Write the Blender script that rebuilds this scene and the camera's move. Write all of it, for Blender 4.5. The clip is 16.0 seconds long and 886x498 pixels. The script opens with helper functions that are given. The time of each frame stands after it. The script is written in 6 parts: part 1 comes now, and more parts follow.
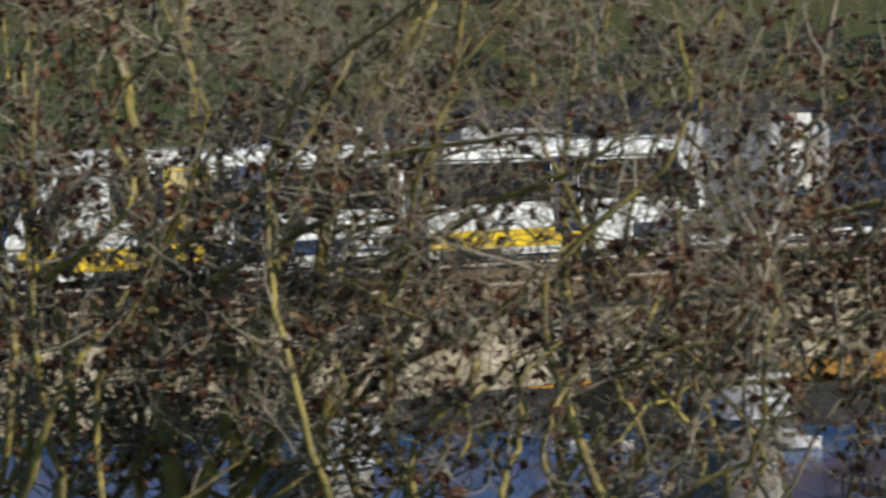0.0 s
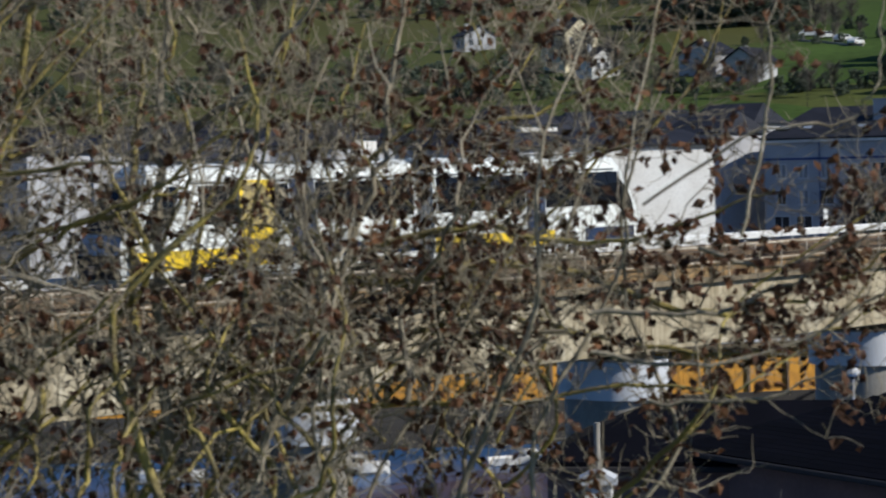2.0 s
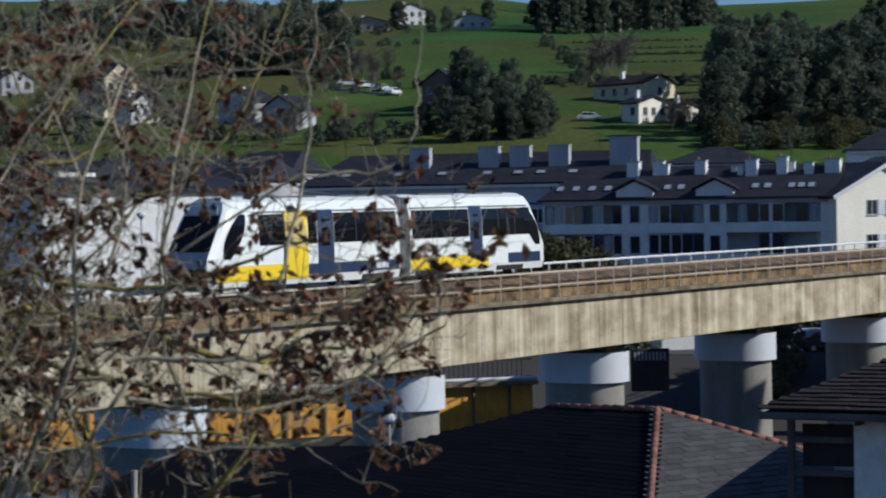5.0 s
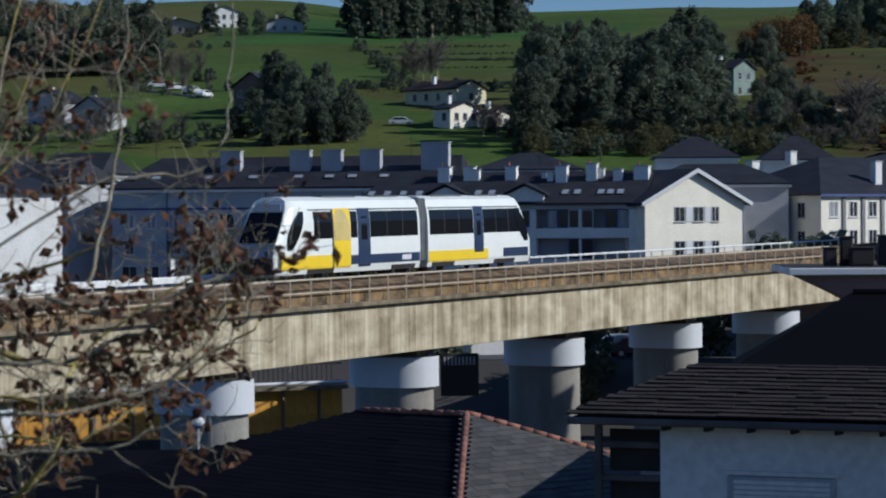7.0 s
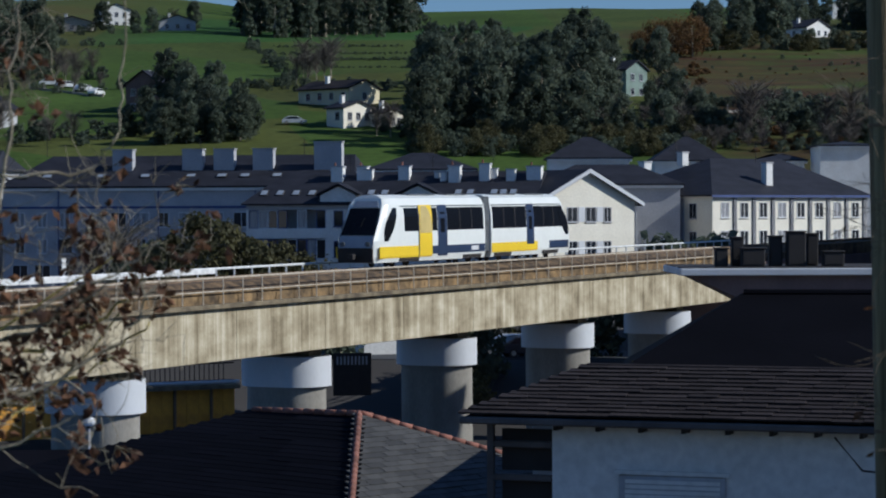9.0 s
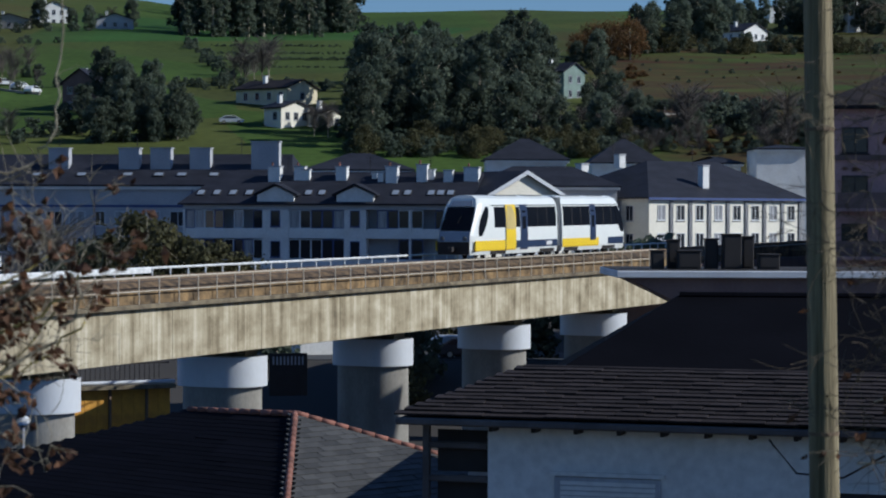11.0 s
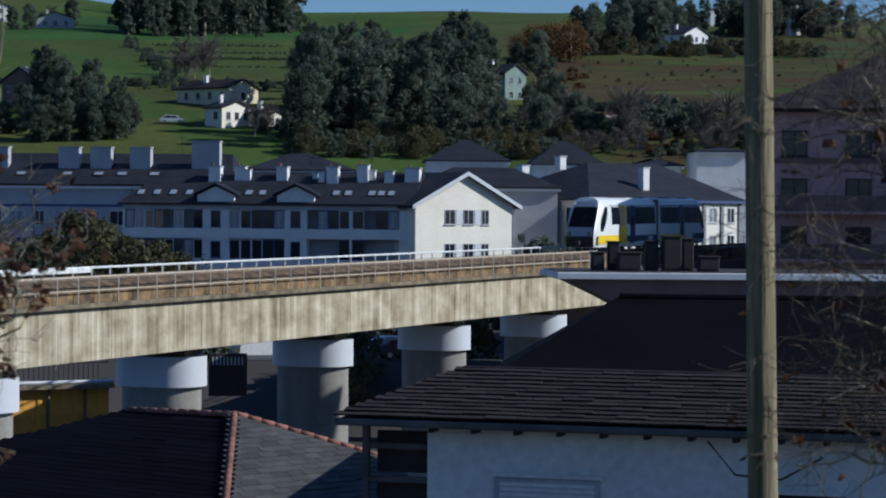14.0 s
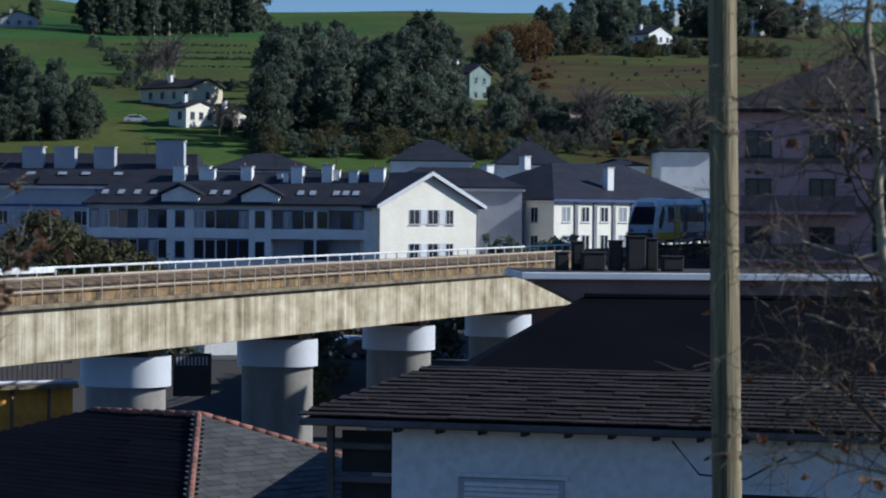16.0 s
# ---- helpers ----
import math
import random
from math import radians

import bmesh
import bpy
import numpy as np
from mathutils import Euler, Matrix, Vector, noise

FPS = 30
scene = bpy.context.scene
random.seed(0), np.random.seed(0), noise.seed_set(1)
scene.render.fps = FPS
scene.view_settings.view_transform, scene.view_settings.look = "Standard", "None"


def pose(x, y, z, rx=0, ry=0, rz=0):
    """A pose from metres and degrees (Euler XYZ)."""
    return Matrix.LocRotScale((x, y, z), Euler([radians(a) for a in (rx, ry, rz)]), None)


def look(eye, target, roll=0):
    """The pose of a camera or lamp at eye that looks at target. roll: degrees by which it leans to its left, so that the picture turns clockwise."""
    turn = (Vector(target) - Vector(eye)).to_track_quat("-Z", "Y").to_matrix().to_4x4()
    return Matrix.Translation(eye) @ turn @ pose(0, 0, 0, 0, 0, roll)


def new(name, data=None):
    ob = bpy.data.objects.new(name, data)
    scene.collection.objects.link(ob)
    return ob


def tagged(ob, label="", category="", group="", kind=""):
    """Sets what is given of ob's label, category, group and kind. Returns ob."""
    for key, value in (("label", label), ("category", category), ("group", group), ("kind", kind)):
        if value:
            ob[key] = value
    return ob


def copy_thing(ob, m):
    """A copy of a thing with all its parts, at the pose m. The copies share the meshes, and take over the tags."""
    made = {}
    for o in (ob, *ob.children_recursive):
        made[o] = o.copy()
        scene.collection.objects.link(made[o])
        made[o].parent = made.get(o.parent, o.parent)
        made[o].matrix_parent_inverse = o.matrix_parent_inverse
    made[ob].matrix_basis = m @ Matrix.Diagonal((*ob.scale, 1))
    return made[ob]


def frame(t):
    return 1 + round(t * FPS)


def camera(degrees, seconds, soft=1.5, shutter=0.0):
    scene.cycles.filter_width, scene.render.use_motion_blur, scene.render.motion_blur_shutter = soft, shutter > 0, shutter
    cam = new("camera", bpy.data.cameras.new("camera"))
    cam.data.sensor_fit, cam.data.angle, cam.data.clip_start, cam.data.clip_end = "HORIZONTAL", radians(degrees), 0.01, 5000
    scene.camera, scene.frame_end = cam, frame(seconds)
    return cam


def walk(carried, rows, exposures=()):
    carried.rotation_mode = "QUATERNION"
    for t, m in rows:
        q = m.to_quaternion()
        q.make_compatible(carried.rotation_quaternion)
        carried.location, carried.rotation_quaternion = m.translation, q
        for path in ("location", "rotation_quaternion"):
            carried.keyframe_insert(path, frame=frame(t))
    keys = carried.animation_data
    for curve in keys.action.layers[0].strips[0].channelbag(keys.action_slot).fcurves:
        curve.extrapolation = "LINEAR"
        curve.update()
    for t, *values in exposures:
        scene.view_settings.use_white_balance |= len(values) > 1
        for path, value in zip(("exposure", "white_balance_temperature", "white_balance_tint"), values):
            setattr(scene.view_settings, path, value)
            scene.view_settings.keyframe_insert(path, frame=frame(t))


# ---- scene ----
# ---------------------------------------------------------------- camera
EYE = (0.0, 0.0, 15.0)
cam = camera(20.0, 16.0, soft=2.0, shutter=0.4)
cam.data.dof.use_dof, cam.data.dof.focus_distance, cam.data.dof.aperture_fstop = True, 70.0, 5.6
PATH = [  # seconds, then the turn of the camera in degrees
    (0.0, 87.893, 1.20, 27.050), (0.5, 87.965, 1.40, 23.815), (1.0, 88.135, 1.400, 20.735),
    (1.5, 88.241, 1.400, 18.643), (2.0, 88.314, 1.356, 17.221), (2.5, 88.480, 1.361, 15.610),
    (3.0, 88.679, 1.300, 13.656), (3.5, 88.872, 1.115, 11.760), (4.0, 89.037, 1.040, 9.917),
    (4.5, 89.138, 0.910, 8.219), (5.0, 89.174, 0.880, 6.742), (5.2, 89.200, 0.830, 6.175),
    (7.3, 89.215, 0.350, 1.939), (7.5, 89.210, 0.330, 1.620), (8.0, 89.193, 0.240, 0.998),
    (8.5, 89.189, 0.200, 0.473), (9.0, 89.205, 0.200, -0.004), (11.5, 89.226, -0.250, -1.714),
    (12.0, 89.228, -0.275, -1.976), (12.5, 89.236, -0.323, -2.221), (13.0, 89.244, -0.400, -2.416),
    (13.5, 89.245, -0.430, -2.617), (14.0, 89.251, -0.450, -2.790), (14.5, 89.251, -0.455, -2.970),
    (15.0, 89.253, -0.457, -3.166), (15.5, 89.254, -0.460, -3.381), (16.0, 89.256, -0.466, -3.598)]
walk(cam, [(t, pose(*EYE, rx, ry, rz)) for t, rx, ry, rz in PATH], exposures=[(0.0, 0.05, 5700, 12), (2.0, 0.0, 5500, 12), (3.5, -0.1, 5300, 12), (9.0, -0.15, 5150, 12), (12.5, -0.05, 5050, 12), (14.5, -0.05, 5000, 12), (15.5, 0.18, 5000, 12), (16.0, 0.18, 5000, 12)])

# ---------------------------------------------------------------- sky and sun
SUN_AZ, SUN_EL = 99.0, 32.5      # degrees clockwise from the +y axis, and above the horizon
world = bpy.data.worlds.new("sky")
scene.world = world
world.use_nodes = True
wn = world.node_tree.nodes
sky = wn.new("ShaderNodeTexSky")
sky.sky_type, sky.sun_disc = "NISHITA", False
sky.sun_elevation, sky.sun_rotation = radians(SUN_EL), radians(SUN_AZ)
sky.air_density, sky.dust_density, sky.ozone_density = 1.0, 0.3, 5.5
wn["Background"].inputs["Strength"].default_value = 0.068
world.node_tree.links.new(sky.outputs[0], wn["Background"].inputs["Color"])
sun = new("sun", bpy.data.lights.new("sun", "SUN"))
sun.data.energy, sun.data.angle, sun.data.color = 4.5, radians(0.53), (1.0, 0.885, 0.675)
sa, se = radians(SUN_AZ), radians(SUN_EL)
sun.matrix_world = look((math.sin(sa) * math.cos(se) * 300, math.cos(sa) * math.cos(se) * 300, math.sin(se) * 300), (0, 0, 0))


# ---------------------------------------------------------------- materials
def mat(name, col, col2=None, rough=0.8, metal=0.0, scale=3.0, fine=40.0, bump=0.2, stretch=(1, 1, 1), spread=0.25,
        island=0.0, obj=0.0, spec=0.5, space="Object", grain=0.5):
    """A surface with stains at one scale and grain at a finer one."""
    m = bpy.data.materials.new(name)
    m.use_nodes = True
    n, l = m.node_tree.nodes, m.node_tree.links
    b = n["Principled BSDF"]
    b.inputs["Roughness"].default_value, b.inputs["Metallic"].default_value = rough, metal
    b.inputs["Specular IOR Level"].default_value = spec
    col2 = col2 or tuple(c * (1 - spread) for c in col)
    tc, mp = n.new("ShaderNodeTexCoord"), n.new("ShaderNodeMapping")
    mp.inputs["Scale"].default_value = stretch
    l.new(tc.outputs[space], mp.inputs["Vector"])
    big, small = n.new("ShaderNodeTexNoise"), n.new("ShaderNodeTexNoise")
    big.inputs["Scale"].default_value, small.inputs["Scale"].default_value = scale, fine
    big.inputs["Detail"].default_value, small.inputs["Detail"].default_value = 6, 3
    for q in (big, small):
        l.new(mp.outputs[0], q.inputs["Vector"])
    ramp = n.new("ShaderNodeMapRange")
    ramp.inputs["From Min"].default_value, ramp.inputs["From Max"].default_value = 0.33, 0.67
    l.new(big.outputs["Fac"], ramp.inputs["Value"])
    mix = n.new("ShaderNodeMix")
    mix.data_type = "RGBA"
    mix.inputs["A"].default_value, mix.inputs["B"].default_value = (*col, 1), (*col2, 1)
    l.new(ramp.outputs[0], mix.inputs["Factor"])
    hsv = n.new("ShaderNodeHueSaturation")
    l.new(mix.outputs["Result"], hsv.inputs["Color"])
    val = n.new("ShaderNodeMath")
    val.operation, val.inputs[1].default_value, val.inputs[2].default_value = "MULTIPLY_ADD", grain, 1 - grain / 2
    l.new(small.outputs["Fac"], val.inputs[0])
    last = val
    for amount, node, out in ((island, "ShaderNodeNewGeometry", "Random Per Island"), (obj, "ShaderNodeObjectInfo", "Random")):
        if amount:
            g, k, q = n.new(node), n.new("ShaderNodeMath"), n.new("ShaderNodeMath")
            k.operation, k.inputs[1].default_value, k.inputs[2].default_value = "MULTIPLY_ADD", 2 * amount, 1 - amount
            l.new(g.outputs[out], k.inputs[0])
            q.operation = "MULTIPLY"
            l.new(last.outputs[0], q.inputs[0])
            l.new(k.outputs[0], q.inputs[1])
            last = q
    l.new(last.outputs[0], hsv.inputs["Value"])
    l.new(hsv.outputs[0], b.inputs["Base Color"])
    if bump:
        bp = n.new("ShaderNodeBump")
        bp.inputs["Strength"].default_value, bp.inputs["Distance"].default_value = bump, 0.02
        l.new(small.outputs["Fac"], bp.inputs["Height"])
        l.new(bp.outputs[0], b.inputs["Normal"])
    return m


M = {
    "ledge": mat("dirty concrete ledge", (0.24, 0.195, 0.12), (0.09, 0.07, 0.045), 0.9, scale=1.5, fine=20),
    "kerb": mat("ballast-stained track kerb", (0.29, 0.19, 0.085), (0.06, 0.042, 0.024), 0.95, scale=1.3, fine=9, bump=0.8, grain=0.9),
    "gutter": mat("weathered brown grey gutter", (0.13, 0.115, 0.11), (0.07, 0.06, 0.058), 0.8, scale=1.2, fine=12),
    "shaft": mat("grey pier concrete", (0.30, 0.28, 0.24), (0.2, 0.18, 0.15), 0.9, scale=0.8, fine=12, stretch=(1, 1, 0.4)),
    "cap": mat("white painted concrete", (0.66, 0.67, 0.68), (0.54, 0.55, 0.57), 0.7, scale=0.5, fine=9, grain=0.14, stretch=(1, 1, 0.4), bump=0.1),
    "rust": mat("rusty steel", (0.22, 0.15, 0.09), (0.12, 0.08, 0.05), 0.85, scale=2, fine=20),
    "ballast": mat("brown ballast stone", (0.17, 0.11, 0.055), (0.035, 0.025, 0.016), 0.95, scale=1.6, fine=6, bump=1.0, grain=1.0),
    "rail": mat("worn galvanised rail", (0.60, 0.54, 0.43), (0.42, 0.34, 0.24), 0.6, 0.1, scale=5),
    "white_rail": mat("white painted rail", (0.8, 0.8, 0.78), None, 0.5, scale=3),
    "white": mat("white render", (0.78, 0.77, 0.74), (0.68, 0.66, 0.62), 0.85, scale=0.5, fine=6),
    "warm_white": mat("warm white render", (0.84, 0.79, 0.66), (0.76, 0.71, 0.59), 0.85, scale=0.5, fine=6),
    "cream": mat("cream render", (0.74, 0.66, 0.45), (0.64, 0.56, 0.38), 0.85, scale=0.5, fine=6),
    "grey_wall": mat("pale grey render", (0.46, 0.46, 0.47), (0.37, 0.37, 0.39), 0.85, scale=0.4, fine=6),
    "pink_wall": mat("dull pink render", (0.48, 0.29, 0.27), (0.38, 0.24, 0.22), 0.85, scale=0.4, fine=6),
    "brown_wall": mat("brown pink plaster", (0.21, 0.14, 0.12), (0.15, 0.10, 0.09), 0.9, scale=0.5, fine=8),
    "slate": mat("dark slate", (0.026, 0.027, 0.037), (0.016, 0.017, 0.023), 0.7, scale=0.6, fine=8, stretch=(1, 1, 3), island=0.15, spec=0.25),
    # Slate for near slopes in shade; the shade is in the colour.
    "slate_black": mat("slate with shade in its black", (0.005, 0.005, 0.008), (0.003, 0.003, 0.005), 0.8, scale=0.6, fine=8, obj=0.3, spec=0.06),
    "tile_dark": mat("dark roof tile", (0.034, 0.027, 0.026), (0.014, 0.012, 0.013), 0.8, scale=1.0, fine=12, island=0.2, obj=0.28, spec=0.2),
    "terracotta": mat("terracotta tile", (0.26, 0.11, 0.075), (0.16, 0.075, 0.055), 0.85, scale=3, fine=20, obj=0.35),
    "glass": mat("dark window glass", (0.02, 0.025, 0.035), None, 0.08, scale=0.6, fine=4, bump=0),
    "frame_white": mat("white window frame", (0.75, 0.75, 0.75), None, 0.5, scale=2),
    # Blue trim, its blue deepened to imitate sky reflected in the loggia glass.
    "blue_trim": mat("slate blue cladding with sky reflection", (0.055, 0.085, 0.23), None, 0.6, scale=1),
    "train_white": mat("white coach paint", (0.80, 0.815, 0.775), (0.74, 0.755, 0.715), 0.3, scale=0.6, fine=5, bump=0, grain=0.12),
    "train_yellow": mat("yellow coach paint", (0.86, 0.61, 0.02), (0.80, 0.56, 0.02), 0.3, scale=0.6, fine=5, bump=0, grain=0.12),
    "train_blue": mat("navy coach paint", (0.03, 0.048, 0.10), None, 0.35, scale=0.6, fine=5, bump=0, grain=0.12),
    "train_glass": mat("tinted coach glass", (0.008, 0.009, 0.012), None, 0.12, scale=0.6, fine=4, bump=0, spec=0.22),
    # Darker than the white coaches: the cab ends' shade is in this colour.
    "cab_grey": mat("coach paint with shade in its grey", (0.36, 0.38, 0.42), (0.28, 0.30, 0.34), 0.4, scale=0.8, fine=6, bump=0, grain=0.12),
    "train_grey": mat("grey rubber bellows", (0.12, 0.13, 0.14), None, 0.8, scale=2),
    "under": mat("grimy black underframe", (0.035, 0.03, 0.028), None, 0.8, scale=2),
    "orange": mat("ochre sheet piling", (0.72, 0.36, 0.035), (0.5, 0.24, 0.03), 0.7, scale=1.2, fine=10, stretch=(1, 1, 0.3)),
    "dark_wall": mat("dark quay wall base", (0.05, 0.045, 0.04), None, 0.9, scale=0.6),
    "asphalt": mat("asphalt", (0.06, 0.06, 0.062), None, 0.9, scale=0.3, fine=20, space="Generated"),
    "bark": mat("mossy grey bark", (0.40, 0.35, 0.255), (0.18, 0.15, 0.10), 0.9, scale=3, fine=30, bump=0.6),
    "moss": mat("yellow green lichen bark", (0.42, 0.34, 0.085), (0.17, 0.14, 0.07), 0.9, scale=4, fine=40, bump=0.6),
    "deadleaf": mat("withered brown leaf", (0.19, 0.092, 0.042), (0.075, 0.036, 0.024), 0.8, scale=5, fine=40, island=0.6),
    "dark_bark": mat("dark brown twigs", (0.15, 0.115, 0.075), (0.05, 0.04, 0.028), 0.9, scale=3, fine=30, bump=0.4),
    "pole": mat("weathered timber pole", (0.30, 0.245, 0.14), (0.12, 0.095, 0.05), 0.9, scale=5, fine=14, stretch=(3, 3, 0.12), bump=0.8, grain=0.9),
    # The green is shifted bluish to stand for distance haze.
    "leaf_dark": mat("dark evergreen foliage", (0.140, 0.162, 0.115), (0.075, 0.097, 0.070), 0.85, scale=0.12, fine=2, island=0.2, obj=0.3, bump=0, spec=0.06),
    "leaf_olive": mat("olive foliage", (0.11, 0.10, 0.04), (0.06, 0.062, 0.026), 0.8, scale=0.3, fine=3, island=0.4, bump=0),
    "leaf_rust": mat("russet autumn foliage", (0.17, 0.09, 0.03), (0.10, 0.06, 0.02), 0.8, scale=0.3, fine=3, island=0.4, bump=0),
    "twig_grey": mat("bare grey twigs", (0.12, 0.10, 0.085), (0.08, 0.07, 0.06), 0.9, scale=0.3, fine=3, island=0.4, bump=0),
    "car_white": mat("white car paint", (0.8, 0.8, 0.8), None, 0.3, scale=1, bump=0),
    "car_dark": mat("dark car paint", (0.03, 0.035, 0.05), None, 0.3, scale=1, bump=0),
    "stone": mat("grey stone", (0.36, 0.33, 0.28), (0.25, 0.23, 0.2), 0.9, scale=2),
    "teal": mat("pale green render", (0.22, 0.29, 0.25), None, 0.85, scale=0.5),
}


def let_light_through(m, share):
    """Leaves pass part of the light on."""
    n, l = m.node_tree.nodes, m.node_tree.links
    b, out = n["Principled BSDF"], n["Material Output"]
    t, mix = n.new("ShaderNodeBsdfTranslucent"), n.new("ShaderNodeMixShader")
    l.new(b.inputs["Base Color"].links[0].from_socket, t.inputs["Color"])
    mix.inputs[0].default_value = share
    l.new(b.outputs[0], mix.inputs[1])
    l.new(t.outputs[0], mix.inputs[2])
    l.new(mix.outputs[0], out.inputs["Surface"])


for key in ("leaf_dark", "leaf_olive", "leaf_rust", "deadleaf"):
    let_light_through(M[key], 0.45)


def stained_concrete():
    """Shuttered concrete: blotches, run-off streaks dark and chalky, fine grain."""
    m = bpy.data.materials.new("board-marked concrete")
    m.use_nodes = True
    n, l = m.node_tree.nodes, m.node_tree.links
    b = n["Principled BSDF"]
    b.inputs["Roughness"].default_value, b.inputs["Specular IOR Level"].default_value = 0.92, 0.2
    tc = n.new("ShaderNodeTexCoord")

    def cloud(scale, stretch, detail):
        mp, q = n.new("ShaderNodeMapping"), n.new("ShaderNodeTexNoise")
        mp.inputs["Scale"].default_value = stretch
        q.inputs["Scale"].default_value, q.inputs["Detail"].default_value, q.inputs["Roughness"].default_value = scale, detail, 0.62
        l.new(tc.outputs["Object"], mp.inputs["Vector"])
        l.new(mp.outputs[0], q.inputs["Vector"])
        return q

    def maths(op, a, k):
        q = n.new("ShaderNodeMath")
        q.operation = op
        l.new(a.outputs[0], q.inputs[0])
        if isinstance(k, float):
            q.inputs[1].default_value = k
        else:
            l.new(k.outputs[0], q.inputs[1])
        return q
    blotch, streak, line, grit = cloud(0.55, (1, 1, 1.6), 9), cloud(1.0, (1.3, 1, 0.08), 6), cloud(1.0, (7.0, 1, 0.03), 2), cloud(16.0, (1, 1, 1), 3)
    mixed = maths("ADD", maths("MULTIPLY", blotch, 0.38), maths("ADD", maths("MULTIPLY", streak, 0.44), maths("MULTIPLY", line, 0.18)))
    ramp = n.new("ShaderNodeValToRGB")
    e = ramp.color_ramp.elements
    stops = [(0.37, (0.13, 0.104, 0.066)), (0.46, (0.30, 0.25, 0.16)), (0.53, (0.44, 0.38, 0.26)), (0.60, (0.58, 0.52, 0.385)), (0.67, (0.68, 0.635, 0.52))]
    while len(e) < len(stops):
        e.new(0.5)
    for k, (p, c) in zip(e, stops):
        k.position, k.color = p, (*c, 1)
    l.new(mixed.outputs[0], ramp.inputs[0])
    hsv = n.new("ShaderNodeHueSaturation")
    l.new(ramp.outputs[0], hsv.inputs["Color"])
    l.new(maths("ADD", maths("MULTIPLY", grit, 0.6), 0.7).outputs[0], hsv.inputs["Value"])
    l.new(hsv.outputs[0], b.inputs["Base Color"])
    bp = n.new("ShaderNodeBump")
    bp.inputs["Strength"].default_value, bp.inputs["Distance"].default_value = 0.5, 0.03
    l.new(mixed.outputs[0], bp.inputs["Height"])
    l.new(bp.outputs[0], b.inputs["Normal"])
    return m


M["concrete"] = stained_concrete()


# ---------------------------------------------------------------- small builders
def at(u, v, d):
    """A place d metres ahead: u across and v up, in 4446ths of the distance, from the eye's level."""
    return Vector((u * d / 4446, d, 15 + v * d / 4446))


def mesh(name, bm, material, smooth=False):
    me = bpy.data.meshes.new(name)
    bmesh.ops.recalc_face_normals(bm, faces=bm.faces)
    bm.to_mesh(me)
    bm.free()
    for k in (material if isinstance(material, (list, tuple)) else [material]):
        me.materials.append(M[k] if isinstance(k, str) else k)
    if smooth:
        for p in me.polygons:
            p.use_smooth = True
    return me


def part(name, bm, material, parent=None, label="", m=None, smooth=False):
    ob = new(name, mesh(name, bm, material, smooth))
    if parent is not None:
        ob.parent = parent
    if m is not None:
        ob.matrix_basis = m
    return tagged(ob, label)


def piece(name, me, parent, m):
    """One more object on a mesh that its fellows share."""
    ob = new(name, me)
    ob.parent, ob.matrix_basis = parent, m
    return ob


def thing(name, m, label, category, group="", kind=""):
    ob = new(name)
    ob.matrix_basis = m
    return tagged(ob, label, category, group, kind)


def box(bm, x0, x1, y0, y1, z0, z1, bevel=0.0):
    v = [bm.verts.new((x, y, z)) for x in (x0, x1) for y in (y0, y1) for z in (z0, z1)]
    f = [bm.faces.new([v[i] for i in q]) for q in ((0, 1, 3, 2), (4, 6, 7, 5), (0, 4, 5, 1), (2, 3, 7, 6), (0, 2, 6, 4), (1, 5, 7, 3))]
    if bevel:
        bmesh.ops.bevel(bm, geom=list({e for q in f for e in q.edges}), offset=bevel, segments=1, affect="EDGES")
    return bm


def boxed(*a, **k):
    return box(bmesh.new(), *a, **k)


def prism(bm, outline, y0, y1):
    """An outline in x and z, drawn out along y."""
    a = [bm.verts.new((x, y0, z)) for x, z in outline]
    b = [bm.verts.new((x, y1, z)) for x, z in outline]
    bm.faces.new(a)
    bm.faces.new(b[::-1])
    for i in range(len(a)):
        j = (i + 1) % len(a)
        bm.faces.new((a[i], a[j], b[j], b[i]))
    return bm


def tube(bm, pts, radii, sides=6):
    rings = []
    for i, p in enumerate(pts):
        d = (pts[min(i + 1, len(pts) - 1)] - pts[max(i - 1, 0)])
        d = d.normalized() if d.length else Vector((0, 0, 1))
        s = d.orthogonal().normalized()
        t = d.cross(s)
        rings.append([bm.verts.new(p + radii[i] * (s * math.cos(6.2832 * k / sides) + t * math.sin(6.2832 * k / sides))) for k in range(sides)])
    for a, b in zip(rings, rings[1:]):
        for k in range(sides):
            bm.faces.new((a[k], a[(k + 1) % sides], b[(k + 1) % sides], b[k]))
    bm.faces.new(rings[0][::-1])
    bm.faces.new(rings[-1])
    return bm


def rod(p, q, r, sides=6):
    return tube(bmesh.new(), [Vector(p), Vector(q)], [r, r], sides)


def stadium(bm, length, radius, z0, z1, seg=12, flare=0.0):
    """An upright column with round ends, long in y."""
    rings = []
    for z, g in ((z0, 0.0), (z1, flare)):
        ring = []
        for e, s in ((1, 0), (-1, math.pi)):
            for k in range(seg + 1):
                a = s + math.pi * k / seg
                ring.append(bm.verts.new(((radius + g) * math.cos(a), e * length / 2 + (radius + g) * math.sin(a), z)))
        rings.append(ring)
    n = len(rings[0])
    for k in range(n):
        bm.faces.new((rings[0][k], rings[0][(k + 1) % n], rings[1][(k + 1) % n], rings[1][k]))
    bm.faces.new(rings[0][::-1])
    bm.faces.new(rings[1])
    return bm

# ---------------------------------------------------------------- ground
def smooth(a, b, x):
    t = max(0.0, min(1.0, (x - a) / (b - a)))
    return t * t * (3 - 2 * t)


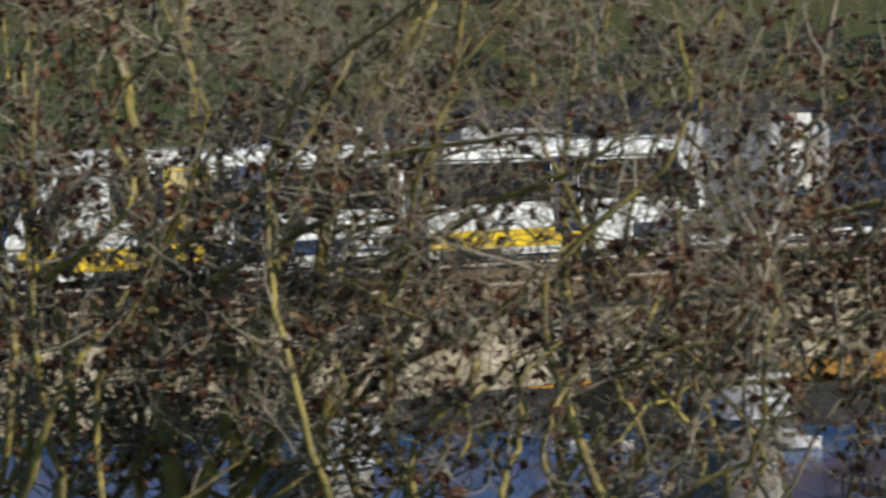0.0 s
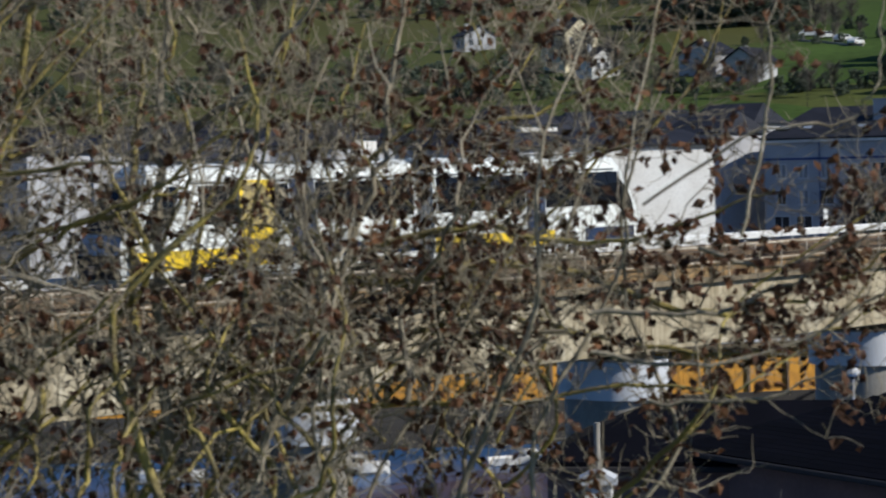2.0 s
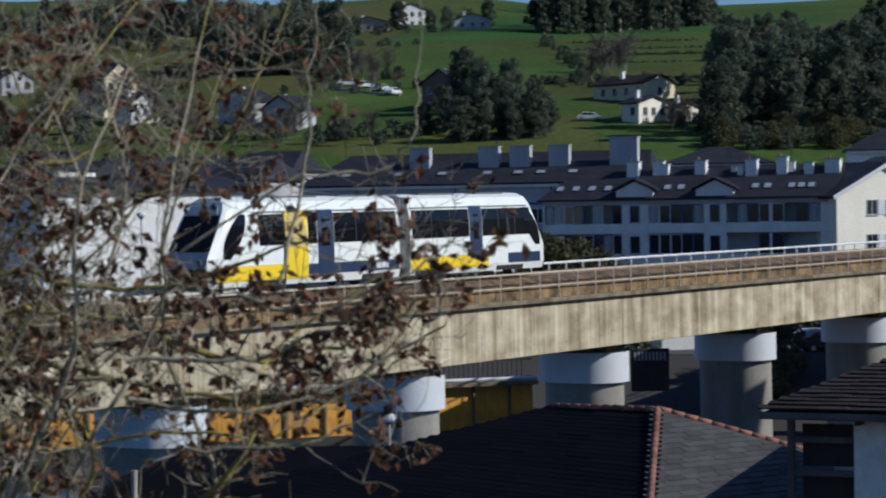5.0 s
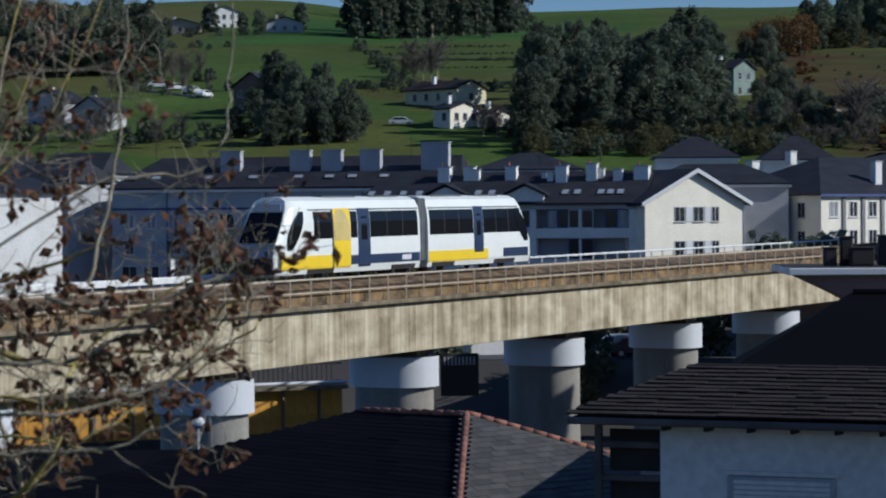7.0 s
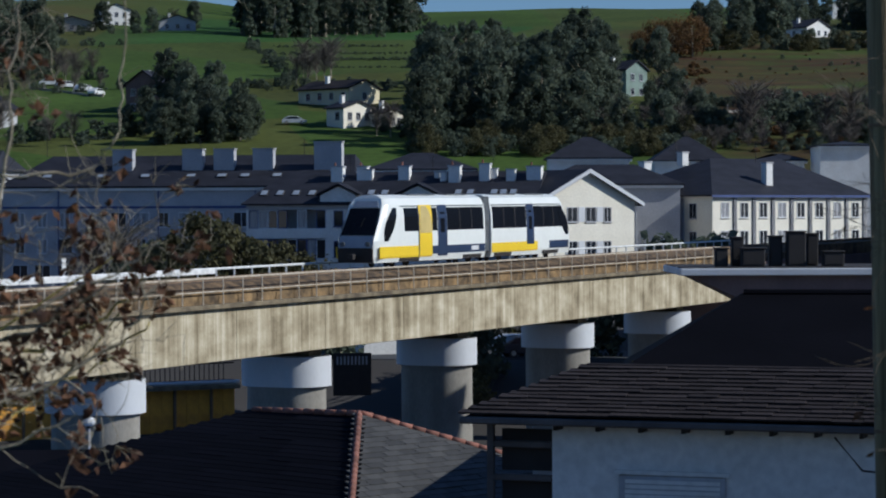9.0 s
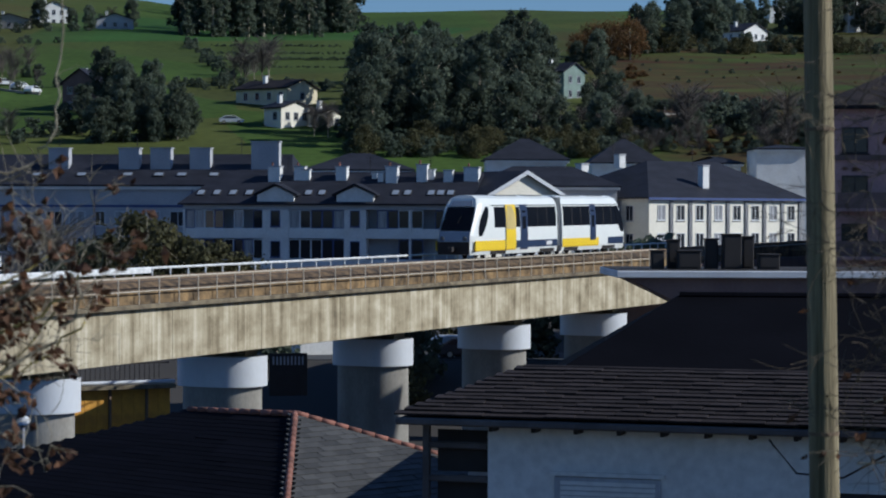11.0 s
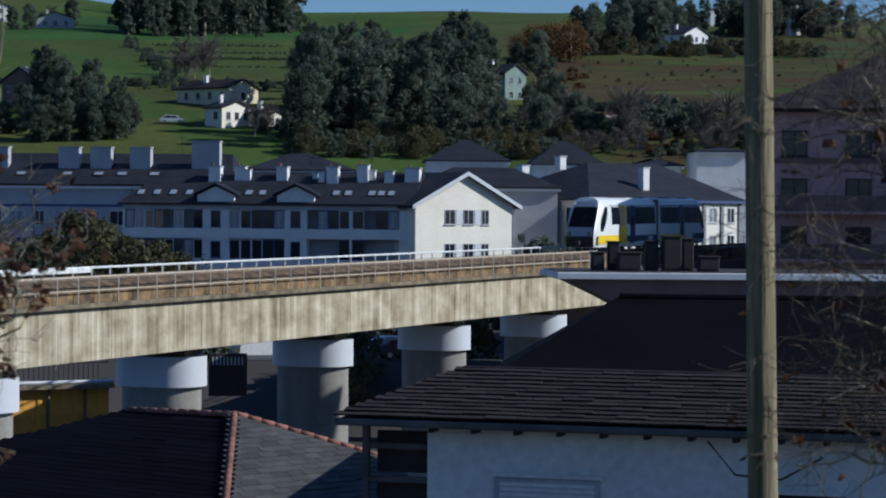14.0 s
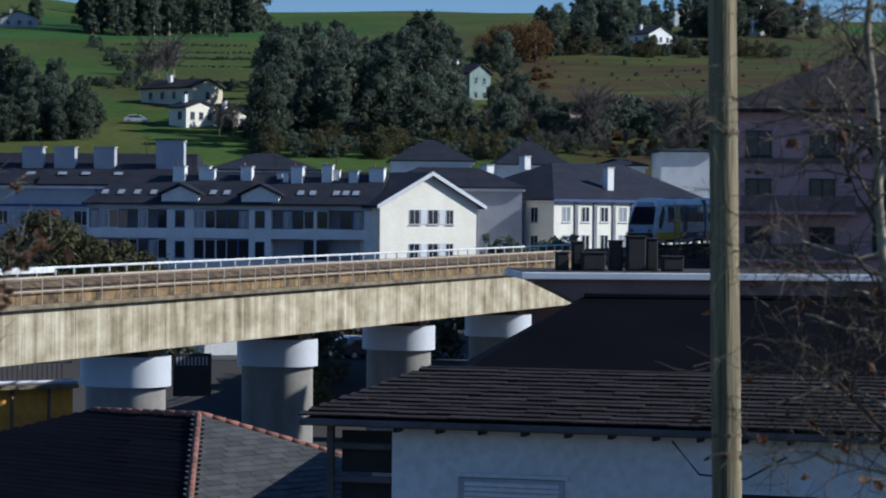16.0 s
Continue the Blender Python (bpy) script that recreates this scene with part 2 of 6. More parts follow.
def lerp_table(x, table):
    for (a, p), (b, q) in zip(table, table[1:]):
        if x <= b:
            return p + (q - p) * max(0.0, (x - a) / (b - a))
    return table[-1][1]


def height(x, y):
    """The land: the camera's bank, the river flat, then the long green hill."""
    bank = 12.1 * (1 - smooth(4, 36, y + 0.15 * abs(x)))
    hill = lerp_table(y, [(0, 0), (285, 0), (330, 8), (400, 20), (470, 31), (560, 43), (700, 60), (860, 77), (920, 79), (1000, 73), (1400, 45), (4000, 30)])
    lift = 1.0 + 0.03 * math.sin(x / 130 + 0.6) + 0.03 * noise.noise(Vector((x / 160, y / 160, 0)))
    ridge = (8.0 * smooth(-30, -110, x) + 4.0 * smooth(-150, -260, x)) * smooth(560, 870, y) * (1 - smooth(950, 1400, y))
    lump = 1.2 * noise.noise(Vector((x / 45, y / 45, 3.0))) * smooth(300, 420, y)
    quay = 125 + 0.539 * (x + 37.9)
    west = smooth(8, 14, -x)
    river = -2.4 * west * (1 - smooth(quay + 0.4, quay + 1.2, y)) * smooth(40, 60, y)
    street = 3.6 * (smooth(quay + 0.5, quay + 2.5, y) * west + smooth(156, 172, y) * (1 - west))
    return 1.4 + bank + hill * lift + ridge + lump + river + street


def on_land(u, v, near=290.0):
    """Where the line of sight u, v meets the land."""
    d = near
    while d < 1000:
        p = at(u, v, d)
        if p.z <= height(p.x, d):
            return p
        d += 1.5
    return at(u, v, 900)


def build_ground():
    xs = sorted({-3500, -2200, -1400, *range(-900, -300, 60), *range(-300, 301, 10), *range(340, 901, 60), 1400, 2200, 3500})
    ys = sorted({-300, -120, -60, -30, *range(-10, 60, 6), *range(60, 176, 2), *range(176, 290, 19), *range(290, 1000, 12), 1060, 1150, 1300, 1700, 2500, 4000})
    bm = bmesh.new()
    grid = [[bm.verts.new((x, y, height(x, y))) for x in xs] for y in ys]
    for a, b in zip(grid, grid[1:]):
        for k in range(len(xs) - 1):
            bm.faces.new((a[k], a[k + 1], b[k + 1], b[k]))
    m = bpy.data.materials.new("meadow and town ground")
    m.use_nodes = True
    n, l = m.node_tree.nodes, m.node_tree.links
    b = n["Principled BSDF"]
    b.inputs["Roughness"].default_value, b.inputs["Specular IOR Level"].default_value = 0.95, 0.1
    tc = n.new("ShaderNodeTexCoord")

    def field(scale, loc, stretch):
        mp, q = n.new("ShaderNodeMapping"), n.new("ShaderNodeTexVoronoi")
        mp.inputs["Scale"].default_value, mp.inputs["Location"].default_value = stretch, loc
        q.inputs["Scale"].default_value = scale
        l.new(tc.outputs["Object"], mp.inputs["Vector"])
        l.new(mp.outputs[0], q.inputs["Vector"])
        return q
    plots = field(0.012, (0.4, 0.3, 0), (1.0, 0.75, 0))
    ramp = n.new("ShaderNodeValToRGB")
    ramp.color_ramp.interpolation = "CONSTANT"
    cols = [(0.0, (0.054, 0.088, 0.017)), (0.3, (0.074, 0.086, 0.021)), (0.48, (0.040, 0.088, 0.020)), (0.66, (0.060, 0.082, 0.019)), (0.85, (0.068, 0.077, 0.020))]
    e = ramp.color_ramp.elements
    while len(e) < len(cols):
        e.new(0.5)
    for k, (p, c) in zip(e, cols):
        k.position, k.color = p, (*c, 1)
    sep = n.new("ShaderNodeSeparateColor")
    l.new(plots.outputs["Color"], sep.inputs[0])
    l.new(sep.outputs[0], ramp.inputs[0])
    big, fine = n.new("ShaderNodeTexNoise"), n.new("ShaderNodeTexNoise")
    big.inputs["Scale"].default_value, big.inputs["Detail"].default_value = 0.03, 5
    fine.inputs["Scale"].default_value, fine.inputs["Detail"].default_value = 0.6, 4
    for q in (big, fine):
        l.new(tc.outputs["Object"], q.inputs["Vector"])
    hsv, add = n.new("ShaderNodeHueSaturation"), n.new("ShaderNodeMath")
    add.operation = "ADD"
    l.new(big.outputs["Fac"], add.inputs[0])
    l.new(fine.outputs["Fac"], add.inputs[1])
    l.new(add.outputs[0], hsv.inputs["Value"])
    l.new(ramp.outputs[0], hsv.inputs["Color"])
    # paved and earthy on the flat by the river
    sx, flat, town = n.new("ShaderNodeSeparateXYZ"), n.new("ShaderNodeMapRange"), n.new("ShaderNodeMix")
    l.new(tc.outputs["Object"], sx.inputs[0])
    l.new(sx.outputs["Z"], flat.inputs["Value"])
    flat.inputs["From Min"].default_value, flat.inputs["From Max"].default_value = 6.5, 9.0
    town.data_type = "RGBA"
    l.new(flat.outputs[0], town.inputs["Factor"])
    town.inputs["A"].default_value = (0.06, 0.055, 0.05, 1)
    # bracken heath on the right-hand slope, cut grass rows elsewhere
    heath, hx, hy, hm = n.new("ShaderNodeMix"), n.new("ShaderNodeMapRange"), n.new("ShaderNodeMapRange"), n.new("ShaderNodeMath")
    patch, pm = n.new("ShaderNodeMath"), n.new("ShaderNodeMath")
    l.new(sx.outputs["X"], hx.inputs["Value"])
    hx.inputs["From Min"].default_value, hx.inputs["From Max"].default_value = 38, 50
    l.new(sx.outputs["Y"], hy.inputs["Value"])
    hy.inputs["From Min"].default_value, hy.inputs["From Max"].default_value = 720, 660
    hm.operation = patch.operation = "MULTIPLY"
    l.new(hx.outputs[0], hm.inputs[0])
    l.new(hy.outputs[0], hm.inputs[1])
    pm.operation, pm.use_clamp, pm.inputs[1].default_value, pm.inputs[2].default_value = "MULTIPLY_ADD", True, 3.0, -0.8
    hmap, hnoise = n.new("ShaderNodeMapping"), n.new("ShaderNodeTexNoise")
    hmap.inputs["Scale"].default_value = (0.35, 1.0, 1.0)
    hnoise.inputs["Scale"].default_value, hnoise.inputs["Detail"].default_value = 0.09, 6
    l.new(tc.outputs["Object"], hmap.inputs["Vector"])
    l.new(hmap.outputs[0], hnoise.inputs["Vector"])
    l.new(hnoise.outputs["Fac"], pm.inputs[0])
    l.new(hm.outputs[0], patch.inputs[0])
    l.new(pm.outputs[0], patch.inputs[1])
    heath.data_type = "RGBA"
    l.new(patch.outputs[0], heath.inputs["Factor"])
    l.new(hsv.outputs[0], heath.inputs["A"])
    bmap, bnoise, bramp = n.new("ShaderNodeMapping"), n.new("ShaderNodeTexNoise"), n.new("ShaderNodeValToRGB")
    bmap.inputs["Scale"].default_value = (0.22, 1.0, 1.0)
    bnoise.inputs["Scale"].default_value, bnoise.inputs["Detail"].default_value, bnoise.inputs["Roughness"].default_value = 0.22, 8, 0.7
    l.new(tc.outputs["Object"], bmap.inputs["Vector"])
    l.new(bmap.outputs[0], bnoise.inputs["Vector"])
    l.new(bnoise.outputs["Fac"], bramp.inputs[0])
    be = bramp.color_ramp.elements
    be.new(0.5)
    be.new(0.58)
    for k, (p, c) in zip(be, ((0.36, (0.022, 0.018, 0.012)), (0.45, (0.075, 0.034, 0.020)), (0.53, (0.046, 0.040, 0.018)), (0.64, (0.110, 0.056, 0.028)))):
        k.position, k.color = p, (*c, 1)
    l.new(bramp.outputs[0], heath.inputs["B"])
    # sere grass on the western slope
    sere, wx = n.new("ShaderNodeMix"), n.new("ShaderNodeMapRange")
    sere.data_type = "RGBA"
    l.new(sx.outputs["X"], wx.inputs["Value"])
    wx.inputs["From Min"].default_value, wx.inputs["From Max"].default_value = -72, -100
    wm = n.new("ShaderNodeMath")
    wm.operation = "MULTIPLY"
    l.new(wx.outputs[0], wm.inputs[0])
    l.new(big.outputs["Fac"], wm.inputs[1])
    l.new(wm.outputs[0], sere.inputs["Factor"])
    l.new(heath.outputs["Result"], sere.inputs["A"])
    sere.inputs["B"].default_value = (0.088, 0.078, 0.028, 1)
    l.new(sere.outputs["Result"], town.inputs["B"])
    l.new(town.outputs["Result"], b.inputs["Base Color"])
    me = mesh("ground", bm, m, True)
    tagged(new("ground", me), "green pasture hill above a paved river flat", "ground", kind="structure")


build_ground()
water_bm = bmesh.new()
wv = [water_bm.verts.new(p) for p in ((-160, 40, 0.9), (-7, 40, 0.9), (-7, 142, 0.9), (-160, 142, 0.9))]
water_bm.faces.new(wv)
# The base blue stands for the sky's reflection in the river.
M["water"] = mat("river water", (0.02, 0.10, 0.27), None, 0.28, scale=0.4, fine=1.6, bump=0.6)
tagged(part("water", water_bm, "water"), "calm river with the sky's reflection put into its blue", "water", kind="structure")

# ---------------------------------------------------------------- viaduct
BR = pose(0, 131.6, 15, 0, -0.443, 63.75)      # x along the track, y towards its far side, z from the camera's level
PIERS = [4.6 + 16.45 * i for i in range(-6, 3)]
RAIL = -2.74


def rounded(ob):
    """Smooth shading on the upright faces alone."""
    me = ob.data
    for q in me.polygons:
        q.use_smooth = abs(q.normal.z) < 0.5
    for e in me.edges:
        za, zb = (me.vertices[i].co.z for i in e.vertices)
        e.use_edge_sharp = abs(za - zb) < 1e-4
    return ob


def build_bridge():
    root = thing("viaduct", BR, "concrete railway viaduct with pale board-marked beam and round piers", "bridge", kind="structure")
    joints = [-130.0] + [-111.5 + 8.225 * i for i in range(0, 19)] + [44.5]
    for a, b in zip(joints, joints[1:]):
        part("beam_segment", boxed(a + 0.012, b - 0.012, 0, 0.45, -6.33, -3.99, bevel=0.02), "concrete", root)
    part("beam_web", boxed(-130, 44.5, 0.5, 5.0, -6.30, -4.05), "concrete", root)
    part("beam_segment", boxed(-130, 44.5, 5.0, 5.4, -6.33, -3.99), "concrete", root)
    part("ledge", boxed(-130, 46, -0.28, 5.7, -3.98, -3.78, bevel=0.02), "ledge", root)
    part("kerb", boxed(-130, 46, 0.12, 0.3, -3.776, -3.2), "kerb", root)
    part("kerb", boxed(-130, 46, 5.1, 5.3, -3.776, -3.2), "kerb", root)
    bal = bmesh.new()
    prism(bal, [(0.34, -3.77), (5.06, -3.77), (5.06, -3.3), (4.3, RAIL - 0.14), (1.1, RAIL - 0.14), (0.34, -3.3)], -130, 60)
    bal.transform(Matrix(((0, 1, 0, 0), (1, 0, 0, 0), (0, 0, 1, 0), (0, 0, 0, 1))))
    part("ballast", bal, "ballast", root)
    for y in (2.15, 3.2):
        part("track_rail", boxed(-130, 60, y, y + 0.07, RAIL - 0.14, RAIL), "rust", root)
    for k in PIERS:
        p = rounded(part("pier", stadium(bmesh.new(), 1.2, 1.40, -15.5, -8.2), "shaft", root, m=pose(k, 2.7, 0)))
        rounded(part("pier_cap", stadium(bmesh.new(), 1.3, 1.62, -8.2, -6.75), "cap", p, "white painted band"))
        part("bearing", boxed(-0.6, 0.6, -1.6, 1.6, -6.75, -6.3), "ledge", p)
    return root


viaduct = build_bridge()


def build_railing(name, y, x0, x1, base, top, material, label, step=1.05, mid=1, r=0.028):
    root = thing(name, BR, label, "railing", kind="structure")
    post = mesh("post", rod((0, 0, base), (0, 0, top), r * 1.15, 5), material)
    k = x0
    while k <= x1:
        piece("post", post, root, pose(k, y, 0))
        k += step
    part("handrail", rod((x0, y, top), (x1, y, top), r * 1.5), material, root)
    for i in range(mid):
        z = base + (top - base) * (i + 1) / (mid + 1)
        part("midrail", rod((x0, y, z), (x1, y, z), r), material, root)


guard = thing("guard_board", BR, "white painted board along the far ledge", "barrier", kind="structure")
k = -126.0
while k < -14:
    part("board", boxed(k + 0.02, k + 3.98, 5.36, 5.44, -2.74, -2.5, bevel=0.015), "white_rail", guard)
    k += 4.0
build_railing("railing_near", -0.1, -126, 42, -3.8, -2.62, "rail", "worn metal railing along the viaduct ledge", step=1.7, r=0.032)
build_railing("railing_far", 5.45, -126, 62, -3.8, -2.5, "white_rail", "white painted railing on the far ledge", step=1.7, mid=2, r=0.042)


# ---------------------------------------------------------------- railcar
def body_shell(x0, x1, nose, side):
    """One coach: nose is the end (x0 or x1) that slopes back into a cab."""
    bm = bmesh.new()
    prof = [(1.18, 0.28), (1.27, 0.6), (1.28, 1.4), (1.25, 2.6), (1.16, 3.25), (0.98, 3.58), (0.6, 3.74), (0.0, 3.78)]
    prof = [(-y, z) for y, z in prof] + [(y, z) for y, z in prof[-2::-1]]
    steps = [0.0, 0.12, 0.3, 0.6, 1.0, 1.5, 2.0, 2.6]
    stations = [nose + side * s for s in steps] + [x1 if nose == x0 else x0]
    rings = []
    for i, s in enumerate(stations):
        ring = []
        for y, z in prof:
            back = 0.0
            if i < len(steps) - 1:
                slope = max(0.0, z - 1.3) * 0.62 + 0.10 * max(0.0, 1.0 - z)
                back = slope * (1 - steps[i] / 2.6)
            w = 1 - 0.20 * (1 - min(1.0, (steps[i] / 1.0 if i < len(steps) else 1.0))) ** 2
            ring.append(bm.verts.new((s + side * back, y * w, z)))
        rings.append(ring)
    for a, b in zip(rings, rings[1:]):
        for k in range(len(prof) - 1):
            bm.faces.new((a[k], a[k + 1], b[k + 1], b[k]))
        bm.faces.new((a[-1], a[0], b[0], b[-1]))
    bm.faces.new(rings[0])
    bm.faces.new(rings[-1][::-1])
    return bm


def flank(z):
    return lerp_table(z, [(0.28, 1.18), (0.6, 1.27), (1.4, 1.28), (2.6, 1.25), (3.25, 1.16), (3.58, 0.98)])


def side_panel(outline_rows, s, proud):
    """A thin plate on one flank (s is -1 or 1): rows of (z, x0, x1), upwards."""
    bm = bmesh.new()
    a, b = [], []
    for z, x0, x1 in outline_rows:
        for x in (x0, x1):
            a.append(bm.verts.new((x, s * (flank(z) + proud), z)))
            b.append(bm.verts.new((x, s * (flank(z) - 0.03), z)))
    for i in range(len(outline_rows) - 1):
        bm.faces.new((a[2 * i], a[2 * i + 1], a[2 * i + 3], a[2 * i + 2]))
        bm.faces.new((a[2 * i], a[2 * i + 2], b[2 * i + 2], b[2 * i]))
        bm.faces.new((a[2 * i + 1], b[2 * i + 1], b[2 * i + 3], a[2 * i + 3]))
    bm.faces.new((a[0], b[0], b[1], a[1]))
    bm.faces.new((a[-2], a[-1], b[-1], b[-2]))
    return bm


def panel(name, root, x0, x1, z0, z1, material, proud=0.012, label="", lean=0.0):
    """The same plate on both flanks, each a part; lean shifts its top along x."""
    zs = [z0] + [z for z in (0.6, 1.4, 2.0, 2.6, 3.0, 3.25) if z0 < z < z1] + [z1]
    rows = [(z, x0 + lean * (z - z0) / (z1 - z0), x1 + lean * (z - z0) / (z1 - z0)) for z in zs]
    return [part(name, side_panel(rows, s, proud), material, root, label) for s in (-1, 1)]


def cab_end(root, nose, side):
    """Windscreen, mask, lights and coupler of one cab."""
    def face(z):
        return nose + side * (max(0.0, z - 1.3) * 0.62 + 0.10 * max(0.0, 1.0 - z))

    def plate(name, z0, z1, half0, half1, material, proud, label=""):
        bm = bmesh.new()
        a = [bm.verts.new((face(z) - side * proud, y, z)) for z, h in ((z0, half0), (z1, half1)) for y in (-h, h)]
        b = [bm.verts.new((face(z) + side * 0.05, y, z)) for z, h in ((z0, half0), (z1, half1)) for y in (-h, h)]
        bm.faces.new((a[0], a[1], a[3], a[2]))
        for i, j in ((0, 1), (1, 3), (3, 2), (2, 0)):
            bm.faces.new((a[i], b[i], b[j], a[j]))
        return part(name, bm, material, root, label)
    plate("windscreen", 1.72, 3.08, 0.95, 0.84, "train_glass", 0.02, "black raked windscreen")
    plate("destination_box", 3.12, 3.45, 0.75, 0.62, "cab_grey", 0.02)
    # The front's shade is painted on as grey.
    plate("cab_mask", 1.06, 1.68, 1.0, 0.97, "cab_grey", 0.015, "white cab front greyed by painted shade")
    plate("bumper", 0.30, 1.04, 1.0, 1.0, "under", 0.05, "black bumper")
    for y in (-0.72, 0.72):
        plate_y = bmesh.new()
        tube(plate_y, [Vector((face(1.2) - side * 0.06, y, 1.25)), Vector((face(1.2) + side * 0.02, y, 1.25))], [0.13, 0.13], 10)
        part("headlight", plate_y, "train_grey", root)
    part("coupler", boxed(*sorted((nose - side * 0.5, nose + side * 0.3)), -0.14, 0.14, 0.45, 0.75, bevel=0.03), "under", root)
    bm = bmesh.new()
    tube(bm, [Vector((face(2.0) - side * 0.05, 0.1, 1.75)), Vector((face(2.4) - side * 0.05, -0.25, 2.6))], [0.015, 0.015], 4)
    part("wiper", bm, "under", root)
    # the curved side light of the cab
    for s in (-1, 1):
        rows = []
        for i in range(9):
            t = i / 8
            z = 1.38 + 1.72 * t
            mid = nose + side * (1.05 + 1.05 * t)
            half = 0.72 * math.sin(math.pi * (0.08 + 0.84 * t)) ** 0.7
            if side > 0:
                rows.append((z, mid - half * 0.75, mid + half * 0.6))
            else:
                rows.append((z, mid - half * 0.6, mid + half * 0.75))
        part("cab_window", side_panel(rows, s, 0.02), "train_glass", root)


def bogie(root, x):
    b = part("bogie", boxed(x - 1.2, x + 1.2, -0.75, 0.75, 0.28, 0.55, bevel=0.04), "under", root)
    for dx in (-0.8, 0.8):
        for y in (-0.62, 0.55):
            part("wheel", rod((x + dx, y, 0.38), (x + dx, y + 0.07, 0.38), 0.38, 14), "under", b)


def build_train():
    root = thing("railcar", BR, "white articulated railcar with yellow and navy bands", "train")
    part("coach_body", body_shell(-13.3, -0.4, -13.3, 1), "train_white", root)
    part("coach_body", body_shell(0.4, 12.0, 12.0, -1), "train_white", root)
    part("bellows", boxed(-0.40, 0.42, -1.14, 1.14, 0.6, 3.62, bevel=0.05), "train_grey", root)
    for x in (-0.25, 0.0, 0.25):
        part("bellows_rib", boxed(x - 0.05, x + 0.05, -1.17, 1.17, 0.55, 3.65, bevel=0.03), "train_grey", root)
    for x0, x1 in ((-10.2, -8.55), (-6.95, -6.35), (-5.15, -0.6), (0.6, 5.15), (6.25, 10.4)):
        panel("window_band", root, x0, x1, 1.86, 3.08, "train_glass", 0.008)
    for x in (-3.6, -2.1, 2.1, 3.6, 7.6, 9.0):
        panel("window_bar", root, x - 0.03, x + 0.03, 1.88, 3.06, "under", 0.018)
    for x0, x1, k in ((-8.5, -7.0, "yellow"), (-6.3, -5.2, "blue"), (5.2, 6.2, "blue")):
        for door in panel("door", root, x0, x1, 0.5 if x0 < 0 else 0.9, 3.22, "train_" + k, 0.02, {"yellow": "yellow door leaf", "blue": "navy door leaf"}[k]):
            s = -1 if door.data.vertices[0].co.y < 0 else 1
            inset = 0.28 if k == "blue" else 0.03
            rows = [(z, x0 + inset + 0.45 * cut, x1 - inset - cut) for z, cut in ((1.75, 0.0), (2.2, 0.02), (2.6, 0.12), (2.85, 0.25), (3.05, 0.42), (3.16, 0.6))] if k == "yellow" else [
                (z, x0 + inset, x1 - inset) for z in (1.75, 2.4, 2.85)]
            part("door_window", side_panel(rows, s, 0.026), "train_glass" if k == "blue" else "train_pale", door)
    panel("yellow_band", root, -13.0, -8.5, 0.5, 1.10, "train_yellow", 0.014)
    panel("blue_band", root, -7.0, -0.45, 0.62, 1.05, "train_blue", 0.014)
    panel("yellow_band", root, 0.45, 6.7, 0.52, 1.05, "train_yellow", 0.014)
    panel("blue_band", root, 8.4, 11.2, 0.6, 1.05, "train_blue", 0.014)
    panel("number_plate", root, -2.2, -1.3, 0.72, 0.96, "frame_white", 0.02)
    panel("roof_stripe", root, -10.6, -0.5, 3.14, 3.2, "train_grey", 0.01)
    panel("roof_stripe", root, 0.5, 10.2, 3.14, 3.2, "train_grey", 0.01)
    for x in (-9.6, -2.0, 2.0, 8.6):
        panel("bogie_opening", root, x - 1.15, x + 1.15, 0.285, 0.5, "under", 0.018)
    panel("door_line", root, -8.62, -8.52, 0.5, 3.2, "train_blue", 0.024)
    cab_end(root, -13.3, 1)
    cab_end(root, 12.0, -1)
    for x in (-9.6, -2.0, 2.0, 8.6):
        bogie(root, x)
    for x0, x1 in ((-7.2, -3.6), (4.0, 6.6)):
        part("equipment_box", boxed(x0, x1, -1.0, 1.0, 0.22, 0.42, bevel=0.03), "under", root)
    for x0, x1 in ((-8.5, -5.5), (-4, -1.5), (2, 5), (6.5, 9)):
        part("roof_unit", boxed(x0, x1, -0.65, 0.65, 3.7, 3.80, bevel=0.03), "train_grey", root)
    return root


M["train_pale"] = mat("pale yellow door glazing", (0.66, 0.52, 0.20), None, 0.2, scale=0.6, fine=5, bump=0, grain=0.12)
railcar = build_train()

# ---------------------------------------------------------------- abutment and its flat-roofed store
def build_abutment():
    root = thing("abutment", BR, "brown plastered abutment wall under the track", "retaining wall", kind="structure")
    part("wall", boxed(46.2, 120, -0.25, 5.7, -14, -3.8), "brown_wall", root)
    part("track_bed", boxed(60.2, 140, 0.3, 5.2, -3.79, RAIL - 0.15), "ballast", root)
    for y in (2.15, 3.2):
        part("track_rail", boxed(60.2, 140, y, y + 0.07, RAIL - 0.146, RAIL), "rust", root)


def flat_store():
    """The flat-roofed store in front of the line's end."""
    d = 105.0
    k = d / 4446
    root = thing("flat_roofed_store", pose(0, d, 0, 0, 0, 0), "brown plastered store with a pale flat roof edge", "building")
    z = 15 - 98 * k
    # The slanted left side stands in for a shadow's edge across the beam.
    bm = bmesh.new()
    prism(bm, [(440 * k, z - 0.3), (30, z - 0.3), (30, 1), (560 * k, 1), (548 * k, z - 1.55), (520 * k, z - 1.2)], 0.25, 8)
    part("wall", bm, "brown_wall", root)
    part("roof_edge", boxed(420 * k, 30.2, -0.1, 8.2, z - 0.295, z, bevel=0.03), "cap", root, "pale painted roof edge")
    part("roof_felt", boxed(424 * k, 30, 0.1, 8, z + 0.004, z + 0.03), "under", root)
    return z


build_abutment()
STORE = flat_store()


